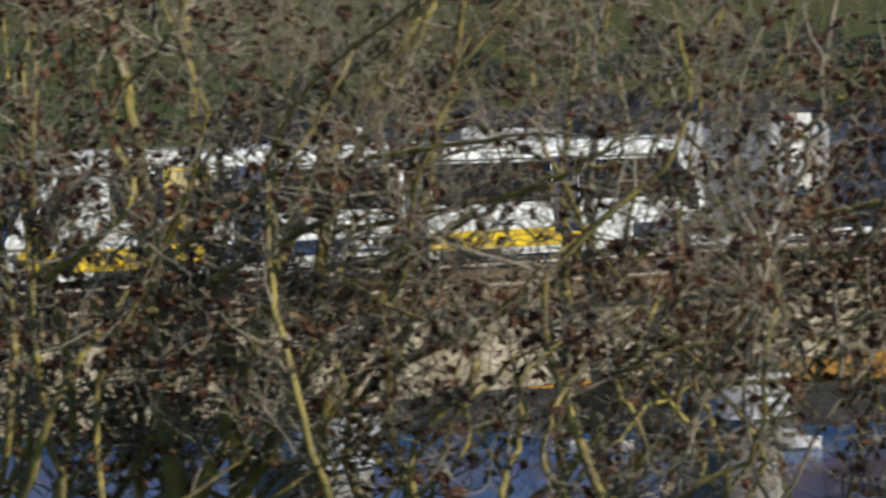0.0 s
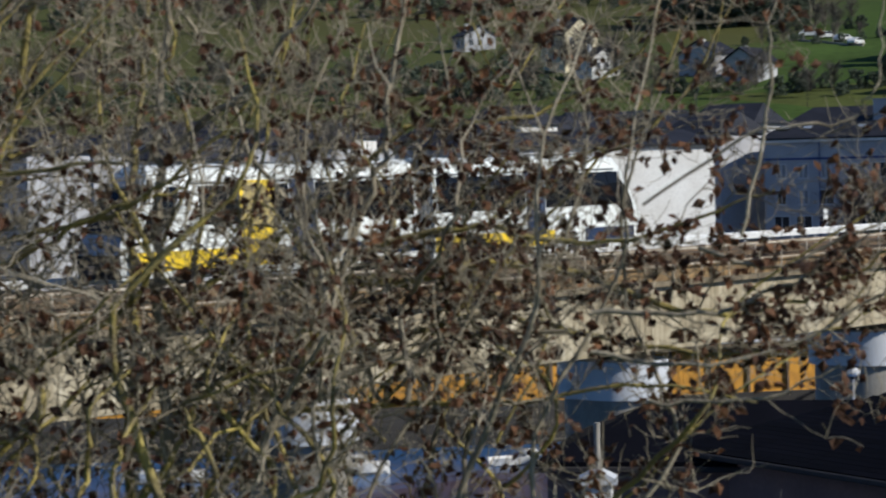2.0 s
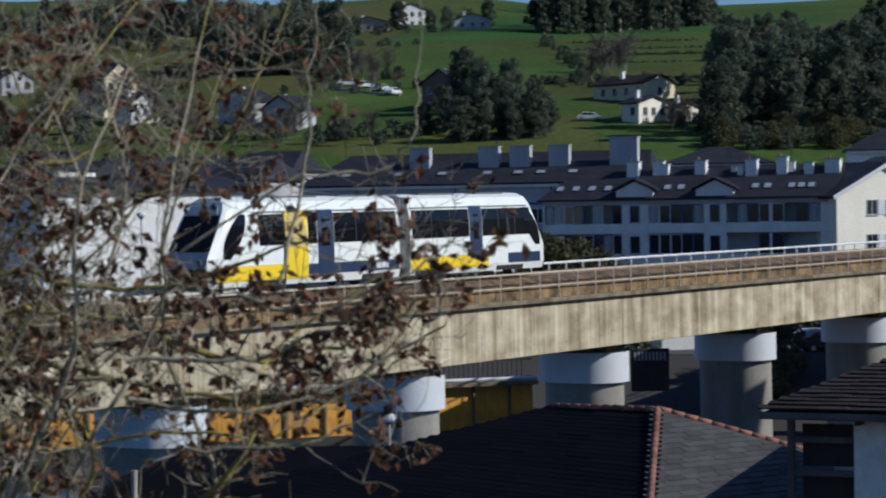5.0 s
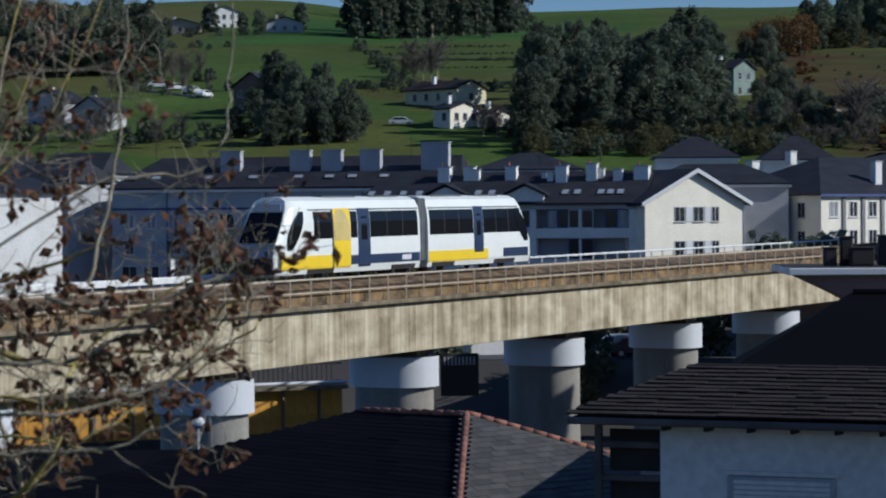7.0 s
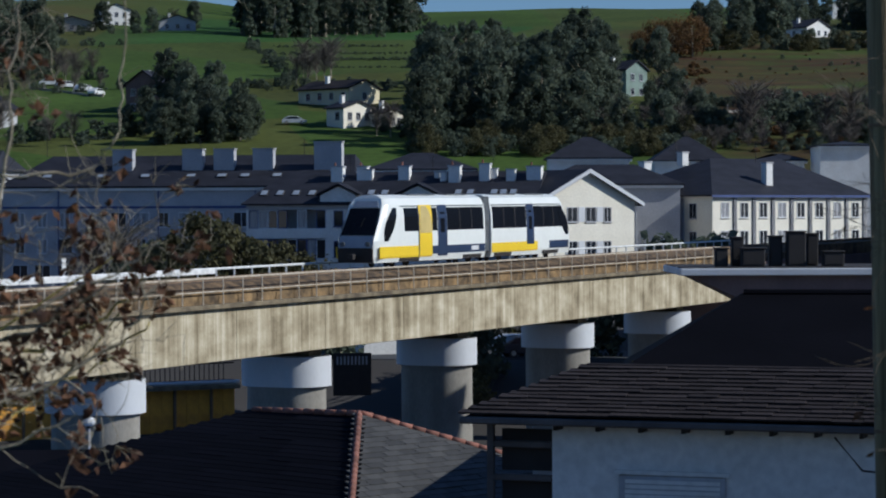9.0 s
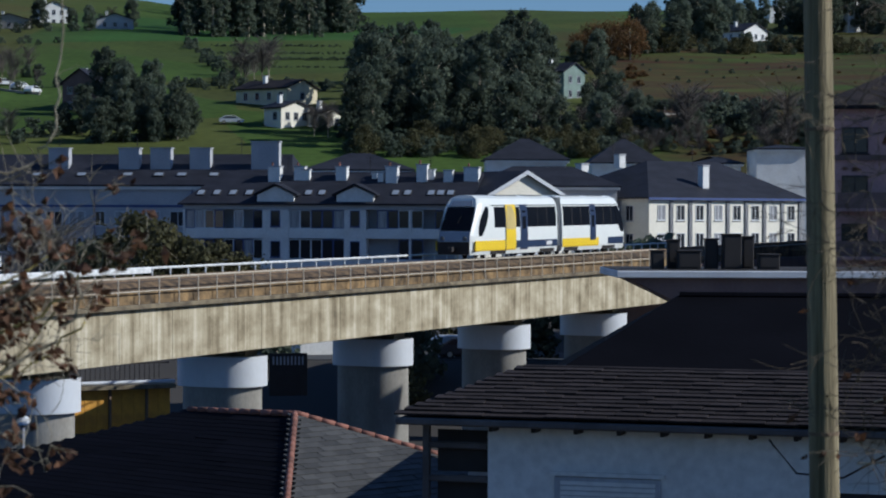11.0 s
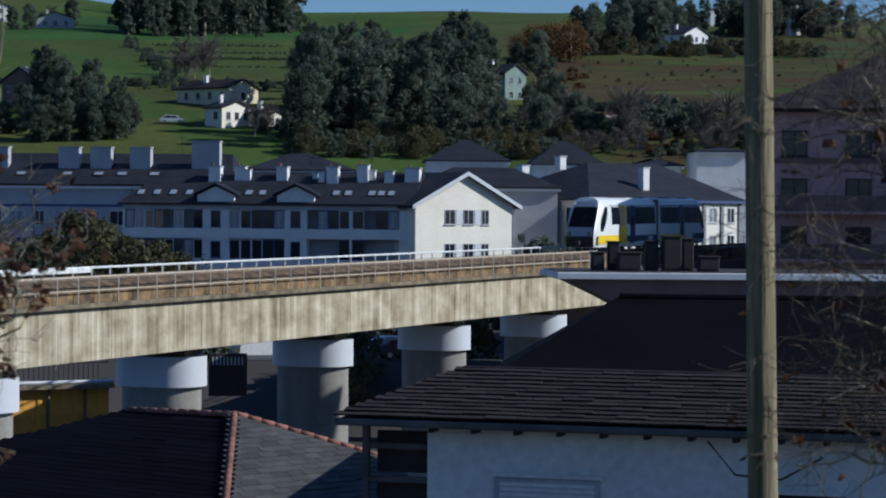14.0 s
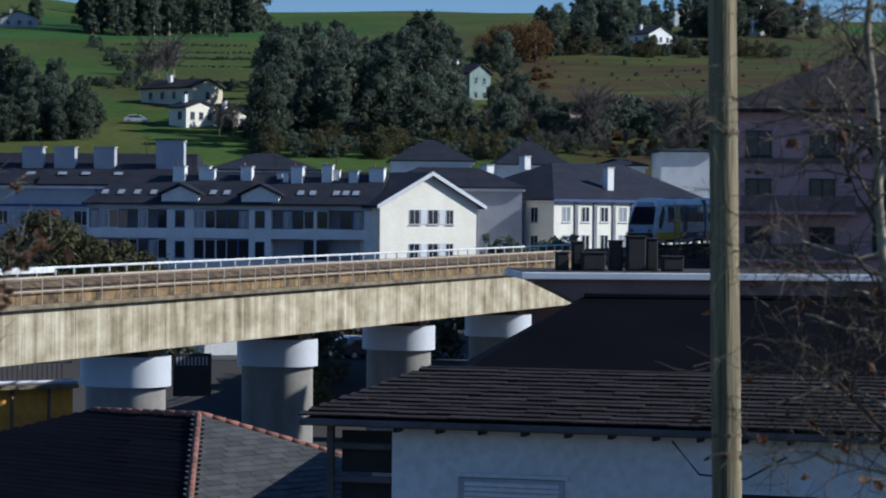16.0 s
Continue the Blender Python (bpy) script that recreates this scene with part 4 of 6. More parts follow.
def build_car(p, turn, paint, label):
    root = thing("car", pose(*p, 0, 0, turn), label, "car", "parked cars")
    bm = bmesh.new()
    prism(bm, [(-2.1, 0.3), (2.1, 0.3), (2.15, 0.75), (1.3, 0.95), (0.75, 1.42), (-1.1, 1.45), (-1.9, 0.98), (-2.15, 0.8)], -0.85, 0.85)
    bmesh.ops.bevel(bm, geom=list(bm.edges), offset=0.06, segments=1, affect="EDGES")
    part("body", bm, paint, root)
    for s in (-1, 1):
        bm = bmesh.new()
        prism(bm, [(-1.55, 0.98), (1.1, 0.98), (0.68, 1.36), (-1.05, 1.38)], s * 0.853 - 0.01, s * 0.853 + 0.01)
        part("side_window", bm, "glass", root)
        for x in (-1.3, 1.3):
            w = part("wheel", rod((x, s * 0.7, 0.32), (x, s * 0.88, 0.32), 0.32, 12), "under", root)
            part("rim", rod((x, s * 0.875, 0.32), (x, s * 0.89, 0.32), 0.18, 10), "rail", w)
    return root


build_car((*at(135, 0, 178).xy, 5.05), 20, "car_white", "white parked car in the street below the viaduct")
build_car((*at(150, 0, 174.5).xy, 5.05), 15, "car_dark", "dark parked car below the viaduct")
build_car((*at(-420, 0, 176).xy, 5.05), 5, "car_white", "white parked car behind the quay railing")
build_car((*at(-340, 0, 177).xy, 5.05), 5, "car_dark", "dark parked car behind the quay railing")
build_car((*at(-560, 0, 175).xy, 5.05), 5, "car_white", "white parked car on the riverside street")


def build_boat(u, v, d, turn, size, label, hull="white"):
    p = at(u, v, d)
    root = thing("boat", pose(p.x, p.y, 0.75, 0, 0, turn), label, "boat", "moored boats")
    bm = bmesh.new()
    st = [(-1.0, 0.75), (-0.6, 0.95), (0.1, 1.0), (0.6, 0.75), (0.92, 0.3), (1.05, 0.03)]
    rings = []
    for x, w in st:
        lift = 0.12 * max(0, x)
        rings.append([bm.verts.new((x * 2.4 * size, y * w * 0.95 * size, (z + lift) * size)) for y, z in ((-1, 0.85), (-0.8, 0.3), (0, 0.0), (0.8, 0.3), (1, 0.85), (0.86, 0.85), (0.6, 0.35), (-0.6, 0.35), (-0.86, 0.85))])
    for a, b in zip(rings, rings[1:]):
        for k in range(9):
            bm.faces.new((a[k], a[(k + 1) % 9], b[(k + 1) % 9], b[k]))
    bm.faces.new(rings[0])
    bm.faces.new(rings[-1][::-1])
    part("hull", bm, hull, root)
    part("thwart", boxed(-0.3 * size, 0.1 * size, -0.8 * size, 0.8 * size, 0.55 * size, 0.62 * size), "pole", root)
    part("cabin", boxed(0.1 * size, 1.2 * size, -0.5 * size, 0.5 * size, 0.5 * size, 1.35 * size, bevel=0.08), hull, root)
    part("cabin_window", boxed(0.25 * size, 1.05 * size, -0.51 * size, 0.51 * size, 0.95 * size, 1.22 * size), "glass", root)


build_boat(-1580, -470, 112, 20, 0.8, "white motor boat moored by the quay")
build_boat(-1240, -500, 117, 35, 0.65, "white moored rowing boat with a small cabin")
build_boat(-1960, -500, 108, 15, 0.8, "white motor boat moored on the river")
build_boat(-480, -400, 126, 30, 1.2, "dark covered boat moored under the quay", "under")


def lamp_post(u, v, d, foot, label):
    p = at(u, v, d)
    root = thing("street_lamp", pose(p.x, p.y, foot), label, "lamp")
    h = p.z - foot
    part("pole", tube(bmesh.new(), [Vector((0, 0, 0)), Vector((0, 0, h))], [0.07, 0.05], 8), "grey_wall", root)
    bm = bmesh.new()
    bmesh.ops.create_uvsphere(bm, u_segments=10, v_segments=6, radius=0.28)
    bmesh.ops.scale(bm, vec=(1, 1, 0.7), verts=bm.verts)
    part("globe", bm, "cap", root, m=pose(0, 0, h + 0.15), label="white globe")
    part("collar", rod((0, 0, h - 0.12), (0, 0, h), 0.1, 8), "under", root)


lamp_post(-628, -372, 100, -1.0, "white globe street lamp by the river")
lamp_post(-1075, 0, 150, 4.9, "white globe street lamp on the street")
post = thing("mooring_post", pose(*at(-855, -440, 100), 0, 0, 0), "white mooring post standing in the river", "post")
part("shaft", boxed(-0.1, 0.1, -0.1, 0.1, -6, 0.7, bevel=0.02), "cap", post)
part("head", boxed(-0.13, 0.13, -0.13, 0.13, 0.704, 0.8, bevel=0.02), "cap", post)
gate = thing("gate_pillar", pose(*at(-1096, -560, 50), 0, 0, 12), "stone gate pillar with a white cap and a short finial", "pillar")
part("pillar", boxed(-0.3, 0.3, -0.3, 0.3, -8, -0.1, bevel=0.02), "white", gate)
part("cap", prism(bmesh.new(), [(-0.4, -0.096), (0.4, -0.096), (0.4, 0.02), (0.0, 0.22), (-0.4, 0.02)], -0.4, 0.4), "cap", gate)
part("finial", tube(bmesh.new(), [Vector((0, 0, 0.2)), Vector((0, 0, 0.7)), Vector((0, 0, 1.15))], [0.09, 0.06, 0.07], 8), "stone", gate)
sg = thing("track_sign", BR @ pose(-26.2, 5.75, -3.78), "small white lineside marker post", "sign")
part("post", rod((0, 0, 0), (0, 0, 1.7), 0.035), "white_rail", sg)
part("plate", boxed(-0.16, 0.16, -0.06, -0.03, 1.45, 2.1, bevel=0.015), "white_rail", sg)


# ---------------------------------------------------------------- near roofs
def roof_courses(root, corners_low, corners_up, rows, per, material, course, lift=0.05, limit=10 ** 6, jitter=0.02, seed=3):
    """Overlapping tiles on a sloping four-sided plane, low edge first; alike tiles share one mesh a row."""
    a, b = [Vector(c) for c in corners_low]
    c, d = [Vector(q) for q in corners_up]
    rnd = random.Random(seed)
    made = 0
    nrm = (b - a).cross(c - a).normalized()
    if nrm.z < 0:
        nrm = -nrm
    for r in range(rows):
        t0 = r / rows
        p, q = a.lerp(c, t0), b.lerp(d, t0)
        p2, q2 = a.lerp(c, (r + 1.25) / rows), b.lerp(d, (r + 1.25) / rows)
        n = max(1, int((q - p).length / per))
        ex = (q - p).normalized()
        up = (p2 - p)
        up = (up - ex * up.dot(ex))
        ln = up.length
        up.normalize()
        w = (q - p).length / n
        bm = box(bmesh.new(), 0.006, w - 0.006, 0, ln, 0, 0.035)
        for v in bm.verts:
            v.co.z += lift * (1 - v.co.y / ln)
        me = mesh(course, bm, material)
        m3 = Matrix((ex, up, nrm)).transposed().to_4x4()
        for i in range(n):
            o = new(course, me)
            o.parent = root
            o.matrix_basis = Matrix.Translation(p + ex * (w * i) + nrm * (0.02 + jitter * rnd.random()) + up * (jitter * (rnd.random() - 0.5))) @ m3
            made += 1
    return made


def near_white_house():
    root = thing("tiled_house", pose(0.15, 45.2, 0, 0, 0, -20), "white rendered house with a dark tiled hip roof", "house")
    z, run, rise = 11.35, 1.85, 0.80
    L = 22.0
    part("wall", boxed(1.75, L, 0.45, 3.9, 1.0, z - 0.02), "white", root)
    part("porch_wall", boxed(0.75, 1.74, 2.4, 3.9, 1.0, z - 0.3), "grey_wall", root)
    for dz in (0.45, 1.05, 1.75):
        part("porch_rail", boxed(0.55, 1.72, 0.5, 0.62, z - dz - 0.12, z - dz, bevel=0.02), "gutter", root)
    part("porch_post", boxed(0.5, 0.62, 0.48, 0.60, 5.0, z - 0.1), "gutter", root)
    # Black sheets fill the porch openings in place of their shade.
    part("porch_shade", boxed(0.7, 1.72, 0.75, 0.85, z - 1.0, z - 0.25), "under", root)
    part("porch_shade", boxed(0.7, 1.72, 0.75, 0.85, z - 1.7, z - 1.12), "under", root)
    part("gutter", boxed(0.18, L, -0.14, 0.0, z - 0.11, z + 0.02, bevel=0.03), "gutter", root)
    part("soffit", boxed(0.2, L, 0.01, 0.44, z - 0.09, z - 0.03), "white", root)
    for i in range(18):
        part("rafter_end", boxed(1.9 + i * 0.78, 1.97 + i * 0.78, 0.02, 0.42, z - 0.2, z - 0.094), "under", root)
    # the roof's body under the tiles
    bm = bmesh.new()
    v = [bm.verts.new(p) for p in ((0.2, 0, z), (L, 0, z), (L, 2 * run + 0.4, z), (0.2, 2 * run + 0.4, z), (2.0, run, z + rise), (L, run, z + rise))]
    for f in ((0, 1, 5, 4), (3, 0, 4), (2, 3, 4, 5), (1, 2, 5), (3, 2, 1, 0)):
        bm.faces.new([v[i] for i in f])
    part("roof_deck", bm, "tile_dark", root)
    roof_courses(root, ((0.15, -0.08, z + 0.01), (L * 0.62, -0.08, z + 0.01)), ((2.0, run, z + rise), (L * 0.62, run, z + rise)), 13, 0.55, "tile_dark", "roof_tile", 0.035, jitter=0.018)
    part("ridge_tile", tube(bmesh.new(), [Vector((2.0, run, z + rise + 0.03)), Vector((L, run, z + rise + 0.03))], [0.07, 0.07], 8), "tile_dark", root)
    w = part("window", boxed(3.0, 4.95, 0.40, 0.449, z - 3.0, z - 0.98, bevel=0.02), "grey_wall", root)
    part("window_frame", boxed(2.93, 5.02, 0.36, 0.41, z - 0.97, z - 0.9), "white", w)
    for i in range(16):
        part("shutter_slat", boxed(3.12, 4.85, 0.375, 0.398, z - 1.13 - i * 0.09, z - 1.06 - i * 0.09), "white", w)
    w = part("window", boxed(8.0, 9.4, 0.40, 0.449, z - 3.0, z - 1.1, bevel=0.02), "under", root)
    part("window_frame", boxed(7.93, 9.47, 0.36, 0.41, z - 1.09, z - 1.02), "white", w)
    c = part("cable", tube(bmesh.new(), [Vector((6.9, 0.2, z - 0.2)), Vector((7.4, 0.1, z - 0.75)), Vector((8.2, 0.1, z - 0.8)), Vector((8.9, 0.1, z - 0.4))], [0.02] * 4, 5), "under", root)


def black_roofed_house():
    """The taller dark roof behind the white house."""
    root = thing("slate_house", pose(*at(300, 0, 52).xy, 0, 0, 0, -8), "house with a steep black slate hip roof", "house")
    z, w, dp = 11.3, 24.0, 9.0
    part("wall", boxed(0, w, 0, dp, 0.8, z), "grey_wall", root)
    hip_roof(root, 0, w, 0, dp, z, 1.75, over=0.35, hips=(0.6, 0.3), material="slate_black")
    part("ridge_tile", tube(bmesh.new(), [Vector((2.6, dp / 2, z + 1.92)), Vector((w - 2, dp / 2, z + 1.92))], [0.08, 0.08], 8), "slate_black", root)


def hip_tile_row(root, p, q, n, material="terracotta"):
    p, q = Vector(p), Vector(q)
    ln = (q - p).length / n
    bm = bmesh.new()
    tube(bm, [Vector((0, 0, 0)), Vector((ln * 1.08, 0, 0))], [0.085, 0.07], 8)
    me = mesh("hip_tile", bm, material, True)
    m3 = (q - p).to_track_quat("X", "Z").to_matrix().to_4x4()
    for i in range(n):
        piece("hip_tile", me, root, Matrix.Translation(p.lerp(q, i / n)) @ m3)


def near_left_roof():
    root = thing("slate_house", pose(-2.08, 62, 0, 0, 0, -45), "house with a dark slate hip roof and terracotta hip tiles", "house")
    z, top, r = 7.55, 10.02, 6.0
    part("wall", boxed(-10.4, 5.4, -5.4, 5.4, 0.8, z), "brown_wall", root)
    bm = bmesh.new()
    v = [bm.verts.new(p) for p in ((-11, -r, z), (r, -r, z), (r, r, z), (-11, r, z), (0, 0, top), (-4.0, 0, top - 0.12))]
    for f in ((0, 1, 4, 5), (1, 2, 4), (2, 3, 5, 4), (3, 0, 5), (3, 2, 1, 0)):
        bm.faces.new([v[i] for i in f])
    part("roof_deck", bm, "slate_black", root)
    # Black left slope, grey right slope: shade and sun set by colour.
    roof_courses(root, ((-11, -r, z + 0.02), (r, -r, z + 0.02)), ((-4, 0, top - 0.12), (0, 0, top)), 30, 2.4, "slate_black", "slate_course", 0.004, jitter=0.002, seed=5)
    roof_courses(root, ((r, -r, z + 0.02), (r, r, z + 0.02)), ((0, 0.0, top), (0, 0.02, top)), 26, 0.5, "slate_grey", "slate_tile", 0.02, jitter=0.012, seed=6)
    hip_tile_row(root, (r, -r, z + 0.1), (0, 0, top + 0.08), 26)
    hip_tile_row(root, (r, r, z + 0.1), (0, 0, top + 0.08), 26)
    hip_tile_row(root, (-4, 0, top - 0.05), (0, 0, top + 0.06), 10)
    part("gutter", boxed(-11.1, r + 0.1, -r - 0.14, -r, z - 0.1, z + 0.04, bevel=0.03), "under", root)


# Lighter slate that puts the sun on the right slope into its tone.
M["slate_grey"] = mat("grey slate of the sunlit slope", (0.065, 0.063, 0.06), (0.04, 0.04, 0.04), 0.8, scale=0.8, fine=10, obj=0.3)
def back_range():
    """The lower range behind the slate house."""
    root = thing("outbuilding", pose(-17.2, 64.2, 0, 0, 0, 6), "low outbuilding with a black slate roof", "building")
    part("wall", boxed(0, 12.5, 0, 7.2, 0.8, 7.2), "brown_wall", root)
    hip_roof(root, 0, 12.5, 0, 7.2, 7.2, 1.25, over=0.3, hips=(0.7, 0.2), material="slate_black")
    part("gutter", boxed(-0.3, 12.8, -0.42, -0.3, 7.1, 7.24, bevel=0.02), "under", root)


near_white_house()
black_roofed_house()
near_left_roof()
back_range()

# ---------------------------------------------------------------- telegraph pole
pole = thing("utility_pole", pose(*at(800, -900, 22)), "weathered grey-green timber utility pole", "pole")
top = at(772, 560, 22) - at(800, -900, 22)
pts = [top * (i / 8) for i in range(9)]
part("shaft", tube(bmesh.new(), pts, [0.135 - 0.0015 * i for i in range(9)], 14), "pole", pole, smooth=True)
for k in (0.35, 0.72):
    part("band", tube(bmesh.new(), [top * k, top * (k + 0.004)], [0.137, 0.137], 14), "rust", pole)


# ---------------------------------------------------------------- houses on the hill
def hill_house(u, v, w, dp, eave, rise, turn, wall, label, roof="slate", rows=2, cols=3):
    p = on_land(u, v)
    root = thing("farmhouse", pose(p.x, p.y, height(p.x, p.y) - 0.8, 0, 0, turn), label, "house", "houses on the hill")
    bm = bmesh.new()
    e = eave + 0.8
    prism(bm, [(0, 0), (w, 0), (w, e), (w / 2, e + rise), (0, e)], 0, dp)
    part("wall", bm, wall, root)
    s = rise / (w / 2)
    for sgn in (1, -1):
        out = [(-0.5, e - 0.5 * s), (w / 2, e + rise), (w / 2, e + rise + 0.25), (-0.5, e - 0.5 * s + 0.25)]
        if sgn < 0:
            out = [(w - x, z) for x, z in out]
        part("roof_slope", prism(bmesh.new(), out, -0.4, dp + 0.4), roof, root)
    for r in range(rows):
        for c in range(cols):
            window(root, pose(w * (c + 0.75) / (cols + 0.5), -0.004, e - 2.0 - 2.7 * r), 0.9, 1.2, 2, "grey_wall", depth=0.1)
    for c in range(max(1, int(dp / 3))):
        for r in range(rows):
            window(root, pose(-0.004, 1.5 + 3 * c, e - 2.0 - 2.7 * r, 0, 0, -90), 0.9, 1.2, 2, "grey_wall", depth=0.1)
    chimney(root, w * 0.3, dp * 0.6, e + rise * 0.4, 0.7, 0.7, 1.8)
    return root


hill_house(-175, 150, 7, 4.2, 3.6, 1.1, 46, "warm_white", "white farmhouse with a slate roof below the eucalyptus wood", rows=1)
hill_house(-165, 188, 8, 13, 3.6, 1.5, 48, "cream", "pale farmhouse with a cream sunlit gable", roof="tile_dark", rows=1, cols=1)
hill_house(-104, 152, 5, 3, 2.6, 0.8, 50, "warm_white", "low white annexe beside the farmhouse", rows=1)
# Brown plaster here carries the shade on the walls.
hill_house(-560, 182, 7, 8, 5.0, 2.4, -20, "brown_wall", "hillside house with shade in its brown walls and a steep roof")
hill_house(325, 205, 6, 8, 5.2, 1.6, 45, "teal", "pale green house half hidden in the wood", rows=2, cols=2)
hill_house(-1140, 180, 7, 10, 7.5, 3.0, 42, "cream", "tall cream house with a sunlit gable")
hill_house(-1090, 165, 6, 6, 4.0, 2.0, 45, "white", "white annexe below the cream house")
hill_house(-690, 324, 11, 7, 2.6, 1.5, 0, "stone", "long stone farm building on the skyline")
hill_house(-600, 336, 8, 7, 4.4, 1.6, 20, "white", "white farmhouse on the skyline")
hill_house(-500, 326, 10, 7, 2.6, 1.6, 10, "grey_wall", "pale bungalow with a slate roof on the hill")
hill_house(645, 308, 9, 9, 3.0, 2.0, 40, "white", "white cottage at the top of the heath")
hill_house(690, 342, 15, 9, 5.0, 2.0, 10, "white", "white farmhouse among dark trees", cols=4)
hill_house(830, 325, 7, 9, 7.0, 2.6, 42, "white", "tall white house with a sunlit gable")
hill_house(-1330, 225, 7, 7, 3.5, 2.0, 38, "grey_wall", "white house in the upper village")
# Grey render puts the shade of these two houses into their walls.
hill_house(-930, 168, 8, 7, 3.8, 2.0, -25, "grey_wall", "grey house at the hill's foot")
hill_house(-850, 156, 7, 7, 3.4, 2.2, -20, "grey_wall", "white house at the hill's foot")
for i, (u, v) in enumerate(((-694, 228), (-664, 224), (-634, 218), (-612, 211))):
    p = on_land(u, v)
    build_car((p.x, p.y, height(p.x, p.y)), 10 + 20 * i, "car_white", "white van parked along the hill lane")
p = on_land(-262, 158)
build_car((p.x, p.y, height(p.x, p.y)), 0, "car_white", "white car in the farmyard")


def lane(points, label):
    """A pale lane wall with posts that climbs across the slope."""
    root = thing("lane_wall", pose(0, 0, 0), label, "wall", kind="structure")
    for (u, v), (u2, v2) in zip(points, points[1:]):
        p, q = on_land(u, v), on_land(u2, v2)
        d = q - p
        m = pose(p.x, p.y, p.z, 0, -math.degrees(math.atan2(d.z, d.xy.length)), math.degrees(math.atan2(d.y, d.x)))
        part("wall", boxed(0, d.length, -0.15, 0.15, -0.6, 0.45), "stone", root, m=m)
        part("post", boxed(-0.1, 0.1, -0.1, 0.1, -0.5, 1.5), "stone", root, m=pose(p.x, p.y - 0.3, p.z))


lane([(480 + 24 * i, 176 + 3 * math.sin(i * 0.5)) for i in range(16)], "pale stone lane wall with posts below the heath")
lane([(-730 + 26 * i, 224 - 3.2 * i) for i in range(6)], "low stone wall along the hill lane")


# ---------------------------------------------------------------- trees of the hill
def crown_mesh(name, h, w, material, seed, clumps=26, leaves=84, size=0.62, shape="round", base=0.25):
    rnd = random.Random(seed)
    verts, faces = [], []
    for c in range(clumps):
        t = (c + rnd.random()) / clumps
        if shape == "cone":
            z, rad = base * h + (1 - base) * h * t, w / 2 * (1 - 0.85 * t)
        elif shape == "tall":
            z, rad = base * h + (1 - base) * h * t, w / 2 * (0.55 + 0.45 * math.sin(3.1 * (t * 0.9 + 0.08)))
        else:
            z, rad = base * h + (1 - base) * h * t, w / 2 * math.sqrt(max(0.06, 1 - (2 * t - 0.95) ** 2))
        a, r = 6.2832 * rnd.random(), rad * math.sqrt(rnd.random()) * 0.9
        ctr = Vector((r * math.cos(a), r * math.sin(a), z))
        cr = w * (0.10 + 0.14 * rnd.random())
        for _ in range(leaves):
            d = Vector((rnd.gauss(0, 1), rnd.gauss(0, 1), rnd.gauss(0, 0.75)))
            d = d.normalized() * (cr * rnd.random() ** 0.4)
            nrm = (d.normalized() + Vector((rnd.gauss(0, 0.45), rnd.gauss(0, 0.45), rnd.gauss(0, 0.45)))).normalized()
            s = nrm.orthogonal().normalized()
            s.rotate(Matrix.Rotation(6.28 * rnd.random(), 3, nrm))
            q = nrm.cross(s)
            k = size * (0.5 + rnd.random())
            o = ctr + d
            n0 = len(verts)
            verts += [o - s * k * 0.5, o + q * k * 0.35 + nrm * k * 0.1, o + s * k * 0.55, o - q * k * 0.35]
            faces.append((n0, n0 + 1, n0 + 2, n0 + 3))
    me = bpy.data.meshes.new(name)
    me.from_pydata([tuple(v) for v in verts], [], faces)
    me.materials.append(M[material])
    return me


def trunk_mesh(h, r, seed, limbs=6, spread=0.3):
    rnd = random.Random(seed)
    bm = bmesh.new()
    tube(bm, [Vector((0, 0, -0.6)), Vector((0.1, 0, h * 0.3)), Vector((-0.1, 0.1, h * 0.6)), Vector((0, 0, h * 0.9))], [r, r * 0.8, r * 0.5, r * 0.15], 6)
    for i in range(limbs):
        z = h * (0.3 + 0.5 * i / limbs)
        a = 6.28 * rnd.random()
        tube(bm, [Vector((0, 0, z)), Vector((math.cos(a) * h * spread * 0.5, math.sin(a) * h * spread * 0.5, z + h * 0.08)), Vector((math.cos(a) * h * spread, math.sin(a) * h * spread, z + h * 0.2))], [r * 0.4, r * 0.25, r * 0.08], 5)
    return mesh("trunk", bm, "bark")


def bare_mesh(h, w, seed):
    """The fine grey haze of a leafless tree's twigs."""
    rnd = random.Random(seed)
    bm = bmesh.new()
    for i in range(150):
        a, t = 6.28 * rnd.random(), rnd.random()
        p = Vector((0, 0, h * (0.2 + 0.6 * t)))
        q = p + Vector((math.cos(a), math.sin(a), 0.3 + rnd.random())) * (w * 0.5 * (0.5 + 0.5 * rnd.random()))
        q.z = min(q.z, h * 1.02)
        m = p.lerp(q, 0.5) + Vector((0, 0, 0.3))
        tube(bm, [p, m, q], [0.05, 0.04, 0.02], 3)
    return mesh("crown", bm, "twig_grey")


KINDS = {}


def tree_kind(key, h, w, material, seed, **k):
    label = k.pop("label")
    root = thing("tree", pose(0, 0, -500), label, "tree", "trees on the hill")
    o = new("trunk", trunk_mesh(h, h * 0.018, seed))
    o.parent = root
    o = new("crown", bare_mesh(h, w, seed) if material == "twig_grey" else crown_mesh("crown", h, w, material, seed, **k))
    o.parent = root
    KINDS[key] = root


tree_kind("gum0", 17, 9, "leaf_dark", 1, shape="tall", clumps=62, base=0.08, label="tall dark eucalyptus with a ragged crown")
tree_kind("gum1", 14, 9, "leaf_dark", 2, shape="round", clumps=56, base=0.04, label="broad dark eucalyptus with a ragged crown")
tree_kind("gum2", 19, 8, "leaf_dark", 3, shape="tall", clumps=62, base=0.1, label="tall slender eucalyptus with a thin crown")
